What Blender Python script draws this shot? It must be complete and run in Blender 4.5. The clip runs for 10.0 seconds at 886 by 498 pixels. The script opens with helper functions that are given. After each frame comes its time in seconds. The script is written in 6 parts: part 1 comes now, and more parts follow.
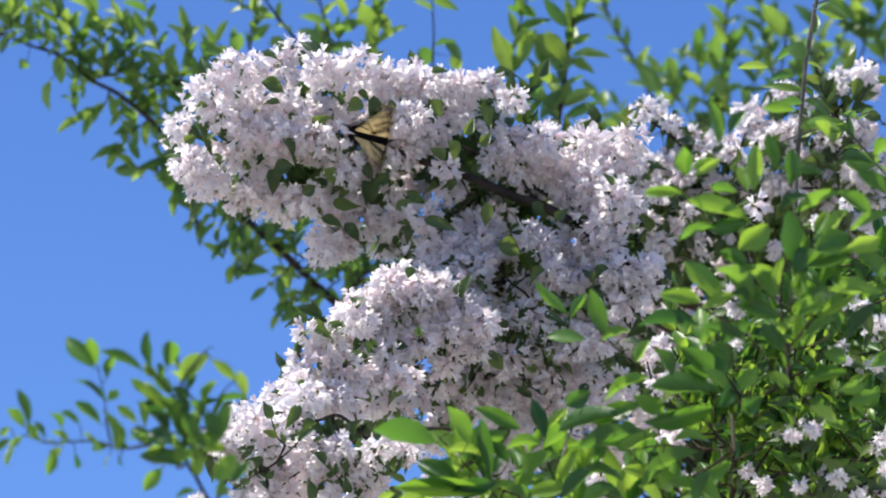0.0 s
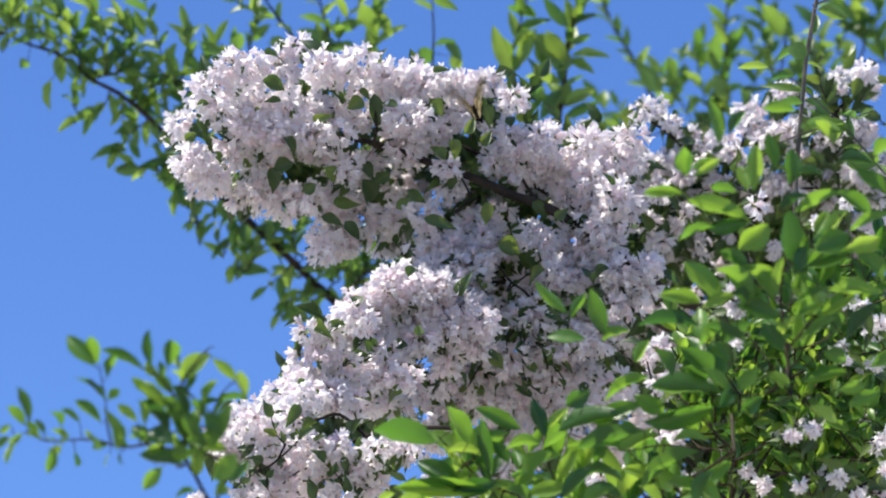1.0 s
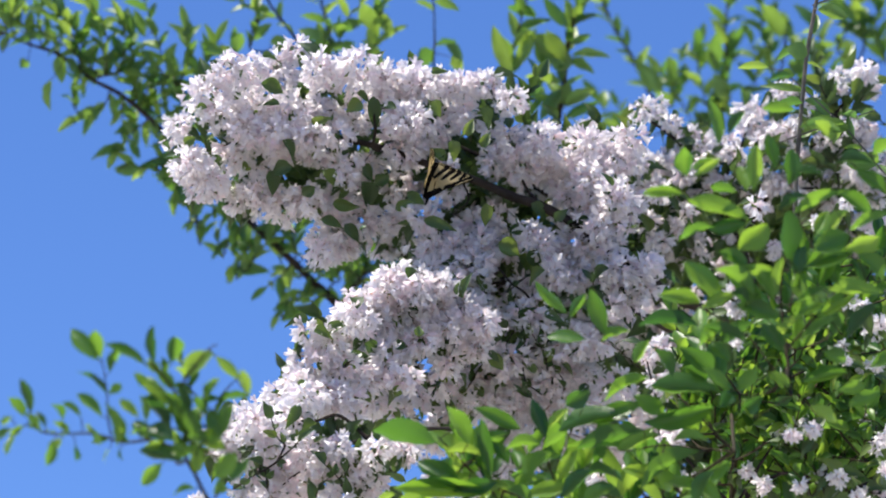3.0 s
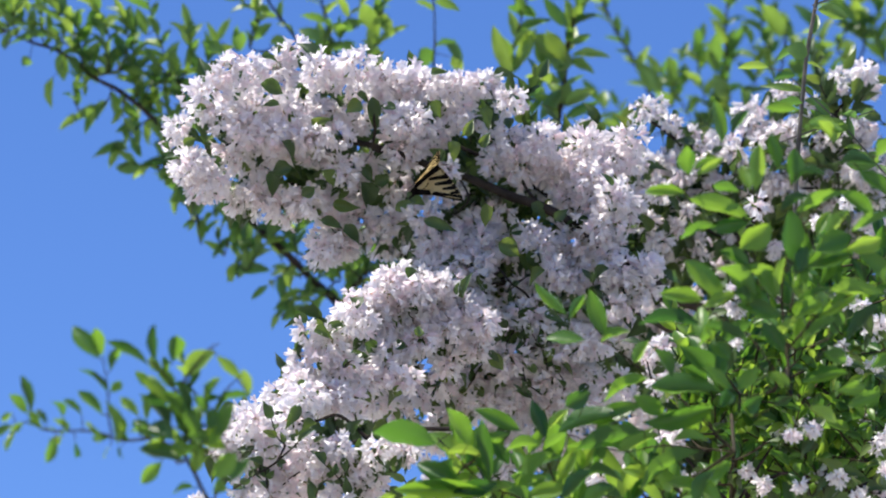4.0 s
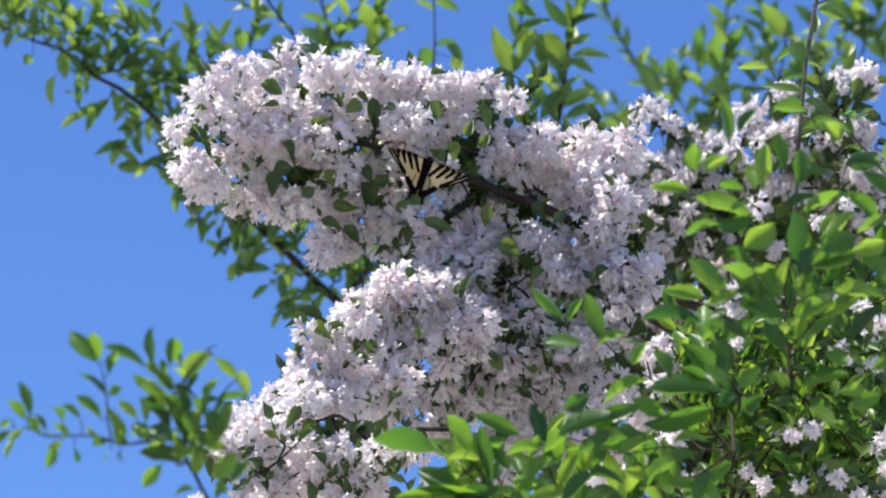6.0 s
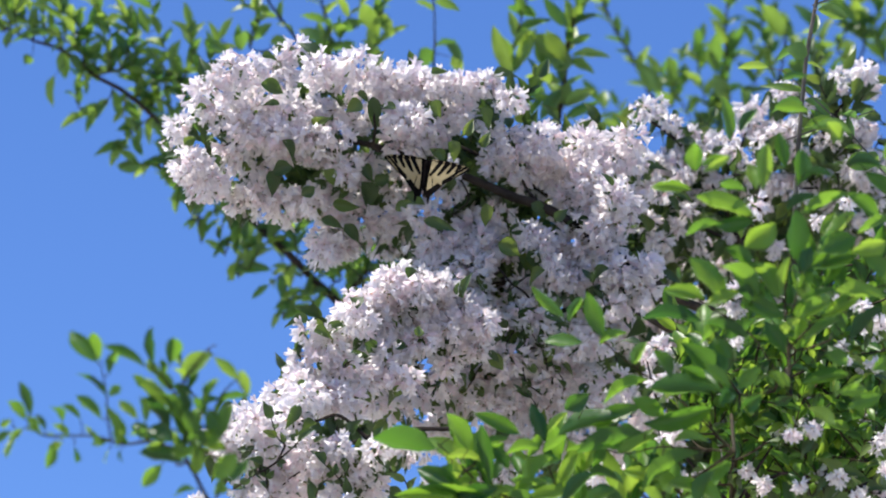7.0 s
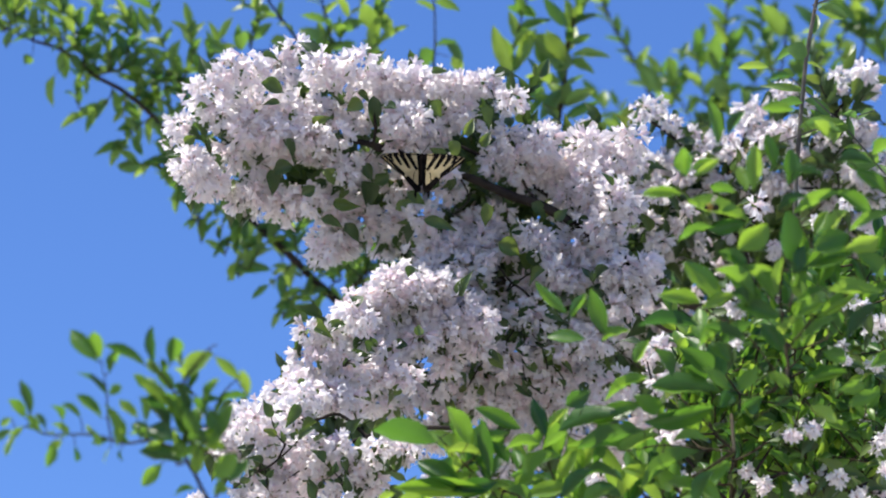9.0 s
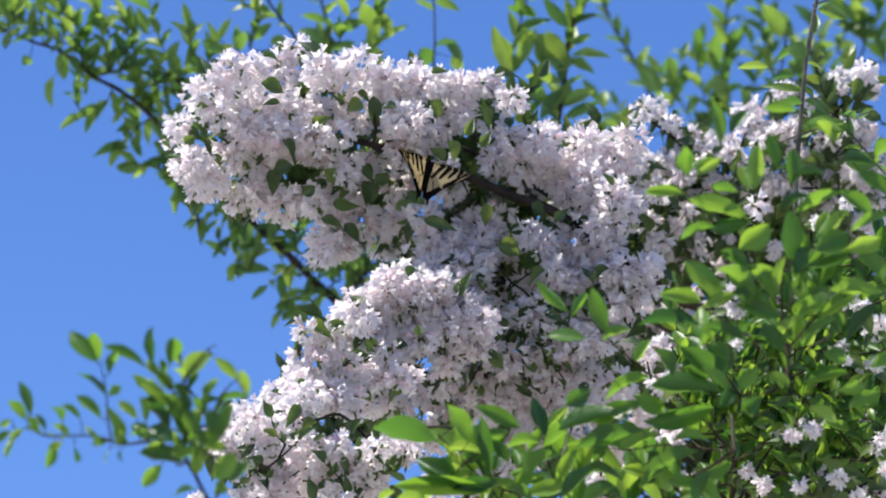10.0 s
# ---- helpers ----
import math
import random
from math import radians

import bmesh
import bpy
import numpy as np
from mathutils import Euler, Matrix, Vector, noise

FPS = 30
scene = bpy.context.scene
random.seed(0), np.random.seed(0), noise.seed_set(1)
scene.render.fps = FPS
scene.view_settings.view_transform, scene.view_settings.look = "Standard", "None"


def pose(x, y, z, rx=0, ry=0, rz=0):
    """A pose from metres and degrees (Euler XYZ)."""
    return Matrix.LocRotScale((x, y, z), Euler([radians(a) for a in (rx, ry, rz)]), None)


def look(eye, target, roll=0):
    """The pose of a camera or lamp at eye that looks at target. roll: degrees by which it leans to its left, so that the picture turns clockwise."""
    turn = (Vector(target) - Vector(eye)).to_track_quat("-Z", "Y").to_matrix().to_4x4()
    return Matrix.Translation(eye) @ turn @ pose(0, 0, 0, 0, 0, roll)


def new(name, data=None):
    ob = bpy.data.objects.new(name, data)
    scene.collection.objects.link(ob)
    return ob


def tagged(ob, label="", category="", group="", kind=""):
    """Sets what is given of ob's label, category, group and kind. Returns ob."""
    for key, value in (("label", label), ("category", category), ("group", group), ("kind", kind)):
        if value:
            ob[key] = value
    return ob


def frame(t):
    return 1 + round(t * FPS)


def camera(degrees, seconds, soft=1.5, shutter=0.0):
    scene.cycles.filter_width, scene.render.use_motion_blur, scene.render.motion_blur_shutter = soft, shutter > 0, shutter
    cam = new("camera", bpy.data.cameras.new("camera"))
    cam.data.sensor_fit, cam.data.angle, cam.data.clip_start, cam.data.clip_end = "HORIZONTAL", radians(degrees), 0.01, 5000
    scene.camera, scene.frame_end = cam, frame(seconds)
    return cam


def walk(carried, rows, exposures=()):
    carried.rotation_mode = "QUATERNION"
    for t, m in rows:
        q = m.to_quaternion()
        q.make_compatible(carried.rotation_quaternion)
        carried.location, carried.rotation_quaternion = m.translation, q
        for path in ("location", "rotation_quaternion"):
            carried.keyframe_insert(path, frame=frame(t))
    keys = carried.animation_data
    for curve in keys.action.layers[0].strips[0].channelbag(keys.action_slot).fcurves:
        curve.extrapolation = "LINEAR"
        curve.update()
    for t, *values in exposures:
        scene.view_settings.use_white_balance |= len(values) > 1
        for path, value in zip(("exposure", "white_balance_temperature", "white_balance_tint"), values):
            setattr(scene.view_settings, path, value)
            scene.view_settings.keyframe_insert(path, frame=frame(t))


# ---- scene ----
# ---- camera ----
TILT = 20.0
cam = camera(12.0, 10.0, soft=2.0, shutter=0.5)
EYE = (0.0, 0.0, 1.6)
VIEW = look(EYE, (0.0, 5.16831, 3.48111))
cam.data.dof.use_dof = True
cam.data.dof.focus_distance, cam.data.dof.aperture_fstop = 5.28, 5.4
walk(cam, [(0.0, VIEW), (10.0, VIEW)], exposures=[(0.0, 0.75), (10.0, 0.75)])

# ---- light ----
SUN_FROM = Vector((-0.50, -0.17, 0.85)).normalized()
world = bpy.data.worlds.new("sky")
scene.world = world
world.use_nodes = True
wn = world.node_tree.nodes
sky = wn.new("ShaderNodeTexSky")
sky.sky_type = "NISHITA"
sky.sun_disc = False
sky.sun_elevation = math.asin(SUN_FROM.z)
sky.sun_rotation = math.atan2(SUN_FROM.x, SUN_FROM.y)
sky.altitude = 1000
sky.ozone_density = 6.0
sky.dust_density = 0.0
wn["Background"].inputs["Strength"].default_value = 0.12
deep = wn.new("ShaderNodeHueSaturation")
deep.inputs["Hue"].default_value = 0.512
deep.inputs["Saturation"].default_value = 1.15
world.node_tree.links.new(sky.outputs["Color"], deep.inputs["Color"])
world.node_tree.links.new(deep.outputs["Color"], wn["Background"].inputs["Color"])
sun_data = bpy.data.lights.new("sun", "SUN")
sun_data.energy, sun_data.angle, sun_data.color = 4.6, radians(0.5), (1.0, 0.94, 0.85)
sun = new("sun", sun_data)
sun.matrix_world = look(SUN_FROM * 30, (0, 0, 0))


# ---- materials ----
def nodes_of(name):
    m = bpy.data.materials.new(name)
    m.use_nodes = True
    t = m.node_tree
    return m, t.nodes, t.links, t.nodes["Principled BSDF"]


def chance(n, l):
    """A number from 0 to 1 of its own for each object and each loose piece."""
    info, geo = n.new("ShaderNodeObjectInfo"), n.new("ShaderNodeNewGeometry")
    add, frac = n.new("ShaderNodeMath"), n.new("ShaderNodeMath")
    frac.operation = "FRACT"
    l.new(info.outputs["Random"], add.inputs[0])
    l.new(geo.outputs["Random Per Island"], add.inputs[1])
    l.new(add.outputs[0], frac.inputs[0])
    return frac.outputs[0]


def ramp(n, l, fac, stops):
    r = n.new("ShaderNodeValToRGB")
    while len(r.color_ramp.elements) < len(stops):
        r.color_ramp.elements.new(0.5)
    for e, (p, c) in zip(r.color_ramp.elements, stops):
        e.position, e.color = p, (*c, 1)
    l.new(fac, r.inputs[0])
    return r.outputs[0]


def grain(n, l, scale, detail=4.0):
    co, tex = n.new("ShaderNodeTexCoord"), n.new("ShaderNodeTexNoise")
    tex.inputs["Scale"].default_value, tex.inputs["Detail"].default_value = scale, detail
    l.new(co.outputs["Object"], tex.inputs["Vector"])
    return tex.outputs["Fac"]


def mixed(n, l, fac, a, b, kind="MIX"):
    m = n.new("ShaderNodeMix")
    m.data_type, m.blend_type = "RGBA", kind
    for s, v in ((0, fac), (6, a), (7, b)):
        if isinstance(v, (int, float)):
            m.inputs[s].default_value = v
        elif isinstance(v, tuple):
            m.inputs[s].default_value = (*v, 1)
        else:
            l.new(v, m.inputs[s])
    return m.outputs[2]


def bump(n, l, p, height, strength, distance):
    b = n.new("ShaderNodeBump")
    b.inputs["Strength"].default_value, b.inputs["Distance"].default_value = strength, distance
    l.new(height, b.inputs["Height"])
    l.new(b.outputs[0], p.inputs["Normal"])
    return b.outputs[0]


def thin_mat(name, stops, through_stops, share, rough, grain_scale=6.0, spec=0.5):
    """A thin living sheet: it reflects, and lets a share of the light through."""
    m, n, l, p = nodes_of(name)
    c = chance(n, l)
    g = grain(n, l, grain_scale)
    l.new(mixed(n, l, 0.25, ramp(n, l, c, stops), ramp(n, l, g, [(0.3, (0.35, 0.35, 0.35)), (0.7, (0.65, 0.65, 0.65))]), "OVERLAY"), p.inputs["Base Color"])
    p.inputs["Roughness"].default_value = rough
    p.inputs["Specular IOR Level"].default_value = spec
    bump(n, l, p, g, 0.15, 0.01)
    tr, mix = n.new("ShaderNodeBsdfTranslucent"), n.new("ShaderNodeMixShader")
    l.new(ramp(n, l, c, through_stops), tr.inputs["Color"])
    mix.inputs[0].default_value = share
    l.new(p.outputs[0], mix.inputs[1])
    l.new(tr.outputs[0], mix.inputs[2])
    l.new(mix.outputs[0], n["Material Output"].inputs["Surface"])
    return m


PETAL = thin_mat("petal", [(0.0, (0.80, 0.77, 0.785)), (0.7, (0.81, 0.78, 0.79)), (1.0, (0.83, 0.72, 0.75))],
                 [(0.0, (0.90, 0.87, 0.875)), (0.7, (0.91, 0.88, 0.885)), (1.0, (0.91, 0.80, 0.83))], 0.62, 0.8, 3.0, 0.1)
TUBE = thin_mat("flower_tube", [(0.0, (0.83, 0.77, 0.79)), (1.0, (0.82, 0.67, 0.72))],
                [(0.0, (0.88, 0.78, 0.80)), (1.0, (0.88, 0.69, 0.73))], 0.55, 0.7, 3.0, 0.1)
THROAT = thin_mat("throat", [(0.0, (0.75, 0.58, 0.40)), (1.0, (0.80, 0.68, 0.55))],
                  [(0.0, (0.8, 0.55, 0.3)), (1.0, (0.8, 0.6, 0.4))], 0.35, 0.6)
CALYX = thin_mat("calyx", [(0.0, (0.16, 0.20, 0.06)), (1.0, (0.28, 0.16, 0.10))],
                 [(0.0, (0.25, 0.30, 0.06)), (1.0, (0.35, 0.25, 0.10))], 0.2, 0.7)
BUSH_LEAF = thin_mat("bush_leaf", [(0.0, (0.035, 0.065, 0.024)), (0.6, (0.05, 0.09, 0.028)), (1.0, (0.09, 0.14, 0.036))],
                     [(0.0, (0.08, 0.16, 0.03)), (0.65, (0.13, 0.23, 0.035)), (1.0, (0.34, 0.46, 0.06))], 0.28, 0.5, 5.0)
TREE_LEAF = thin_mat("tree_leaf", [(0.0, (0.035, 0.08, 0.03)), (0.6, (0.065, 0.13, 0.036)), (1.0, (0.12, 0.20, 0.05))],
                     [(0.0, (0.12, 0.30, 0.04)), (0.5, (0.25, 0.46, 0.05)), (1.0, (0.46, 0.64, 0.08))], 0.44, 0.36, 5.0, 0.5)
SHRUB_LEAF = thin_mat("shrub_leaf", [(0.0, (0.014, 0.046, 0.024)), (0.4, (0.032, 0.085, 0.028)), (0.75, (0.06, 0.145, 0.034)), (1.0, (0.11, 0.21, 0.045))],
                      [(0.0, (0.06, 0.19, 0.02)), (0.35, (0.17, 0.38, 0.03)), (0.7, (0.30, 0.55, 0.04)), (1.0, (0.48, 0.69, 0.07))], 0.45, 0.36, 5.0, 0.4)


def bark_mat(name, dark, light):
    m, n, l, p = nodes_of(name)
    g = grain(n, l, 60.0, 8.0)
    l.new(ramp(n, l, g, [(0.3, dark), (0.7, light)]), p.inputs["Base Color"])
    p.inputs["Roughness"].default_value = 0.85
    p.inputs["Specular IOR Level"].default_value = 0.2
    bump(n, l, p, g, 0.6, 0.003)
    return m


BARK = bark_mat("bark", (0.012, 0.009, 0.007), (0.045, 0.034, 0.027))
GREY_BARK = bark_mat("grey_bark", (0.05, 0.047, 0.043), (0.16, 0.15, 0.135))
GREEN_BARK = bark_mat("green_twig", (0.02, 0.017, 0.01), (0.06, 0.048, 0.026))


def plain_mat(name, a, b, scale, rough, spec=0.15):
    m, n, l, p = nodes_of(name)
    g = grain(n, l, scale)
    l.new(ramp(n, l, g, [(0.35, a), (0.65, b)]), p.inputs["Base Color"])
    p.inputs["Roughness"].default_value = rough
    p.inputs["Specular IOR Level"].default_value = spec
    bump(n, l, p, g, 0.3, 0.02)
    return m


# invented pale, warm ground colour that throws fill light up into the plants
BOUNCE_GROUND = plain_mat("bounce_ground", (0.30, 0.27, 0.22), (0.46, 0.42, 0.35), 12.0, 0.9)
WING_YELLOW = thin_mat("wing_yellow", [(0.0, (0.40, 0.33, 0.18)), (1.0, (0.45, 0.375, 0.21))],
                       [(0.0, (0.55, 0.40, 0.17)), (1.0, (0.55, 0.40, 0.17))], 0.42, 0.7, 80.0, 0.2)
WING_BLACK = plain_mat("wing_black", (0.004, 0.003, 0.003), (0.009, 0.008, 0.007), 90.0, 0.9, 0.0)
BEE_YELLOW = plain_mat("bee_fur_yellow", (0.12, 0.075, 0.015), (0.30, 0.20, 0.05), 400.0, 0.9)
BEE_BLACK = plain_mat("bee_fur_black", (0.01, 0.009, 0.008), (0.03, 0.025, 0.02), 400.0, 0.9)
BEE_WING = thin_mat("bee_wing", [(0.0, (0.25, 0.22, 0.18)), (1.0, (0.3, 0.27, 0.22))], [(0.0, (0.4, 0.36, 0.3)), (1.0, (0.4, 0.36, 0.3))], 0.5, 0.3)

# ---- building blocks ----
rng = random.Random(7)
CM = 0.01


def mesh_of(name, verts, faces, mats, index=None, smooth=True):
    me = bpy.data.meshes.new(name)
    me.from_pydata([tuple(v) for v in verts], [], faces)
    for m in mats:
        me.materials.append(m)
    if index is not None:
        me.polygons.foreach_set("material_index", index)
    me.polygons.foreach_set("use_smooth", [smooth] * len(me.polygons))
    me.update()
    return me


def child(name, me, parent, m=None, label=""):
    ob = new(name, me)
    ob.parent = parent
    if m is not None:
        ob.matrix_basis = m
    return tagged(ob, label)


def smooth_line(pts, step=4):
    """Points on a smooth line through pts."""
    p = [Vector(a) for a in pts]
    p = [2 * p[0] - p[1]] + p + [2 * p[-1] - p[-2]]
    out = []
    for a, b, c, d in zip(p, p[1:], p[2:], p[3:]):
        for k in range(step):
            t = k / step
            out.append(0.5 * ((2 * b) + (c - a) * t + (2 * a - 5 * b + 4 * c - d) * t * t + (3 * b - a - 3 * c + d) * t ** 3))
    return out + [p[-2]]


def tube(pts, r0, r1, sides=8, knots=0.12, step=4):
    """A tapered, slightly knotty round stem along pts: vertices and faces."""
    line = smooth_line(pts, step)
    n = len(line)
    verts, faces = [], []
    for i, p in enumerate(line):
        way = (line[min(i + 1, n - 1)] - line[max(i - 1, 0)]).normalized()
        side = way.cross(Vector((0.3, 1, 0.2))).normalized()
        up = side.cross(way)
        r = r0 + (r1 - r0) * i / (n - 1)
        for k in range(sides):
            a = 2 * math.pi * k / sides
            q = r * (1 + knots * noise.noise(p * 40 + Vector((k * 3.1, 0, 0))) + 0.8 * knots * max(0.0, noise.noise(p * 25)))
            verts.append(p + side * math.cos(a) * q + up * math.sin(a) * q)
    for i in range(n - 1):
        for k in range(sides):
            a, b = i * sides + k, i * sides + (k + 1) % sides
            faces.append((a, b, b + sides, a + sides))
    faces.append(tuple(range(sides)))
    faces.append(tuple(range((n - 1) * sides, n * sides))[::-1])
    return verts, faces


def leaf_shape(width, fold, curl, twist, belly=0.42, tip=1.3, wave=0.0, segs=8):
    """A leaf of length 1 along +y, its face to +z."""
    verts, faces = [], []
    for i in range(segs + 1):
        t = i / segs
        s = t ** (math.log(0.5) / math.log(belly))
        half = 0.5 * width * max(math.sin(math.pi * s), 0.0) ** (0.85 if t < belly else tip * 0.75) + (0.012 if i < segs else 0.002)
        bend = curl * t * t
        y, z = t - 0.25 * curl * curl * t ** 3, -bend
        for side in (-1.0, -0.55, 0.0, 0.55, 1.0):
            x = half * side
            lift = abs(side) ** 1.4 * half * fold + wave * math.sin(t * 14 + side * 2) * abs(side) * half
            a = twist * t
            verts.append((x * math.cos(a) - lift * math.sin(a), y, z + x * math.sin(a) + lift * math.cos(a)))
    for i in range(segs):
        for k in range(4):
            a = i * 5 + k
            faces.append((a, a + 1, a + 6, a + 5))
    return verts, faces


def leaf_set(name, mat, width, belly, tip, count=6, seed=1, curl=(0.0, 0.45), fold=(0.3, 1.0)):
    r = random.Random(seed)
    out = []
    for k in range(count):
        v, f = leaf_shape(width * r.uniform(0.88, 1.12), r.uniform(*fold), r.uniform(*curl), r.uniform(-0.5, 0.5), belly, tip, r.uniform(0.05, 0.2))
        out.append((mesh_of(name, v, f, [mat]), np.array(v), f))
    return out


BUSH_LEAVES = leaf_set("bush_leaf", BUSH_LEAF, 0.46, 0.38, 1.9, count=8, seed=2, curl=(0.1, 0.8), fold=(0.4, 1.4))
TREE_LEAVES = leaf_set("tree_leaf", TREE_LEAF, 0.35, 0.46, 1.25, seed=3, curl=(-0.1, 0.5))
SHRUB_LEAVES = leaf_set("shrub_leaf", SHRUB_LEAF, 0.40, 0.53, 1.1, count=10, seed=4, curl=(-0.05, 0.5), fold=(0.35, 1.2))


def leaf_pose(base, tip, face, widen=1.0):
    """The pose of a leaf from base to tip, turned towards face."""
    y = Vector(tip) - Vector(base)
    size = y.length
    y = y / size
    x = y.cross(Vector(face))
    if x.length < 1e-4:
        x = y.cross(Vector((0.3, 0.5, 0.8)))
    x.normalize()
    z = x.cross(y)
    m = Matrix((x, y, z)).transposed().to_4x4()
    return Matrix.Translation(base) @ m @ Matrix.Diagonal((size * widen, size, size, 1))


class Plant:
    """A plant with its base on the ground; its limbs hang on it as parts."""

    def __init__(self, name, place, label, category, leaves, bark, limit=290, group="", breadth=1.12, reach=9.0):
        self.ob = tagged(new(name), label, category, group)
        self.ob.location = place
        self.leaves, self.bark, self.left, self.breadth, self.reach = leaves, bark, limit, breadth, reach

    def trunk(self, name, pts, r0, r1, label=""):
        v, f = tube([Vector(p) - self.ob.location for p in pts], r0, r1, 10)
        return child(name, mesh_of(name, v, f, [self.bark]), self.ob, None, label)


class Limb:
    """A branch in its own frame: x to the side, y back, z up along the leaning crown, all in centimetres."""

    def __init__(self, plant, name, pivot, lines, label="", seed=1, bark=None, hang=0.0):
        self.plant, self.rng = plant, random.Random(seed)
        verts, faces, self.wood = [], [], []
        for pts, r0, r1 in lines:
            self.wood += smooth_line(pts, 5)
            v, f = tube([Vector(p) * CM for p in pts], r0 * CM, r1 * CM, 8)
            faces += [tuple(i + len(verts) for i in face) for face in f]
            verts += v
        self.ob = child(name, mesh_of(name, verts, faces, [bark or plant.bark]), plant.ob, None, label)
        self.rest = Matrix.Translation(Vector(pivot) - plant.ob.location) @ pose(0, 0, 0, TILT, 0, 0)
        self.ob.matrix_basis = self.rest
        self.extra = []
        self.hang = hang

    def at(self, angle=0.0, rise=0.0, aside=0.0):
        """Its pose, swung by an angle about its foot and shifted by centimetres."""
        return self.rest @ pose(aside * CM, 0, rise * CM, 0, angle, 0)

    def leaf(self, base, tip, face, widen=1.0, named=True):
        me, v, f = self.rng.choice(self.plant.leaves)
        m = leaf_pose(Vector(base) * CM, Vector(tip) * CM, face, widen)
        if named and self.plant.left > 0:
            self.plant.left -= 1
            child("leaf", me, self.ob, m)
        else:
            self.extra.append((m, v, f, me.materials[0]))

    def join(self, p, radius=0.05, most=9.0):
        """A thin stalk from the nearest wood to p."""
        p = Vector(p)
        q = min(self.wood, key=lambda w: (w - p).length_squared)
        if not 0.3 < (q - p).length < min(most, self.plant.reach):
            return
        mid = (p + q) / 2 + Vector((0, 0.1, -0.04 * (p - q).length))
        v, f = tube([q * CM, mid * CM, p * CM], radius * 1.4 * CM, radius * CM, 5, step=3)
        self.extra.append((Matrix(), np.array([tuple(a) for a in v]), f, self.plant.bark))

    def placed_leaves(self, rows, depth=4.0, turn=0.45, back=0.0, hanging=False, shade=0.3):
        """Leaves seen one by one: foot, tip and width."""
        for a, b, c, d, w in rows:
            r = self.rng
            y = back + r.uniform(-depth, 0.4 * depth)
            base, tip = Vector((a, y, b)), Vector((c, y + r.uniform(-1.2, 1.2), d))
            size = (tip - base).length
            me, v, f = self.plant.leaves[0]
            natural = float(v[:, 0].max() - v[:, 0].min())
            face = Vector((r.uniform(-turn, turn) * 1.3, r.uniform(0.5, 1.2), r.uniform(0.5, 1.0)))
            if hanging or r.random() < shade:
                face = Vector((r.uniform(0.0, 0.5), -1, r.uniform(0.0, 0.5)))
            self.join(base)
            self.leaf(base, tip, face, self.plant.breadth * w / size / natural)

    def shoot(self, pts, gap, size, spread=(25, 60), radius=0.12, start=0.0, drop=0.0, named=True, twig=True, up=0.5):
        """A twig with leaves set round it, and one at its tip."""
        r = self.rng
        line = smooth_line(pts, 6)
        self.join(line[0], radius)
        self.wood += line[::3]
        if twig:
            v, f = tube([Vector(p) * CM for p in pts], radius * CM, radius * 0.5 * CM, 6, step=3)
            self.extra.append((Matrix(), np.array([tuple(q) for q in v]), f, self.plant.bark))
        lengths = [0.0]
        for a, b in zip(line, line[1:]):
            lengths.append(lengths[-1] + (b - a).length)
        s, side = start * lengths[-1] + gap * 0.3, r.random() * 6.3
        while s < lengths[-1]:
            i = max(k for k in range(len(line)) if lengths[k] <= s)
            way = (line[min(i + 1, len(line) - 1)] - line[max(i - 1, 0)]).normalized()
            u = way.cross(Vector((0.2, 1, 0.1))).normalized()
            w = u.cross(way)
            a = radians(r.uniform(*spread))
            out = u * math.cos(side) + w * math.sin(side)
            d = way * math.cos(a) + out * math.sin(a) + Vector((0, 0, up * 0.4 - drop))
            d.normalize()
            n = r.uniform(*size)
            face = Vector((r.uniform(-0.6, 0.6), r.choice((-1, 1, 1)) * r.uniform(0.5, 1.3), 0.7)) - out * 0.25
            if r.random() < self.hang:
                face = Vector((r.uniform(0.0, 0.5), -1, r.uniform(0.0, 0.5)))
            self.leaf(line[i], line[i] + d * n, face, r.uniform(0.85, 1.2), named)
            s += gap * r.uniform(0.7, 1.3)
            side += 2.4 + r.uniform(-0.4, 0.4)
        way = (line[-1] - line[-2]).normalized()
        self.leaf(line[-1], line[-1] + way * r.uniform(*size), (r.uniform(-0.6, 0.6), -1, 0.5), 1.0, named)

    def thicket(self, rows, gap, size, length=(6, 12), depth=(2, 14), named=True, up=0.7):
        """Leafy shoots round the given places: side, height, reach and how many."""
        r = self.rng
        for u, v, reach, count in rows:
            for _ in range(int(count)):
                p = Vector((u + r.gauss(0, 0.5) * reach, r.uniform(*depth), v + r.gauss(0, 0.5) * reach))
                way = Vector((r.uniform(-1, 1), r.uniform(-0.6, 0.4), r.uniform(-0.3, 1) + up)).normalized() * r.uniform(*length)
                self.shoot([p - way * 0.5, p + Vector((r.uniform(-1, 1), 0, r.uniform(-1, 1))), p + way * 0.5], gap, size, named=named)

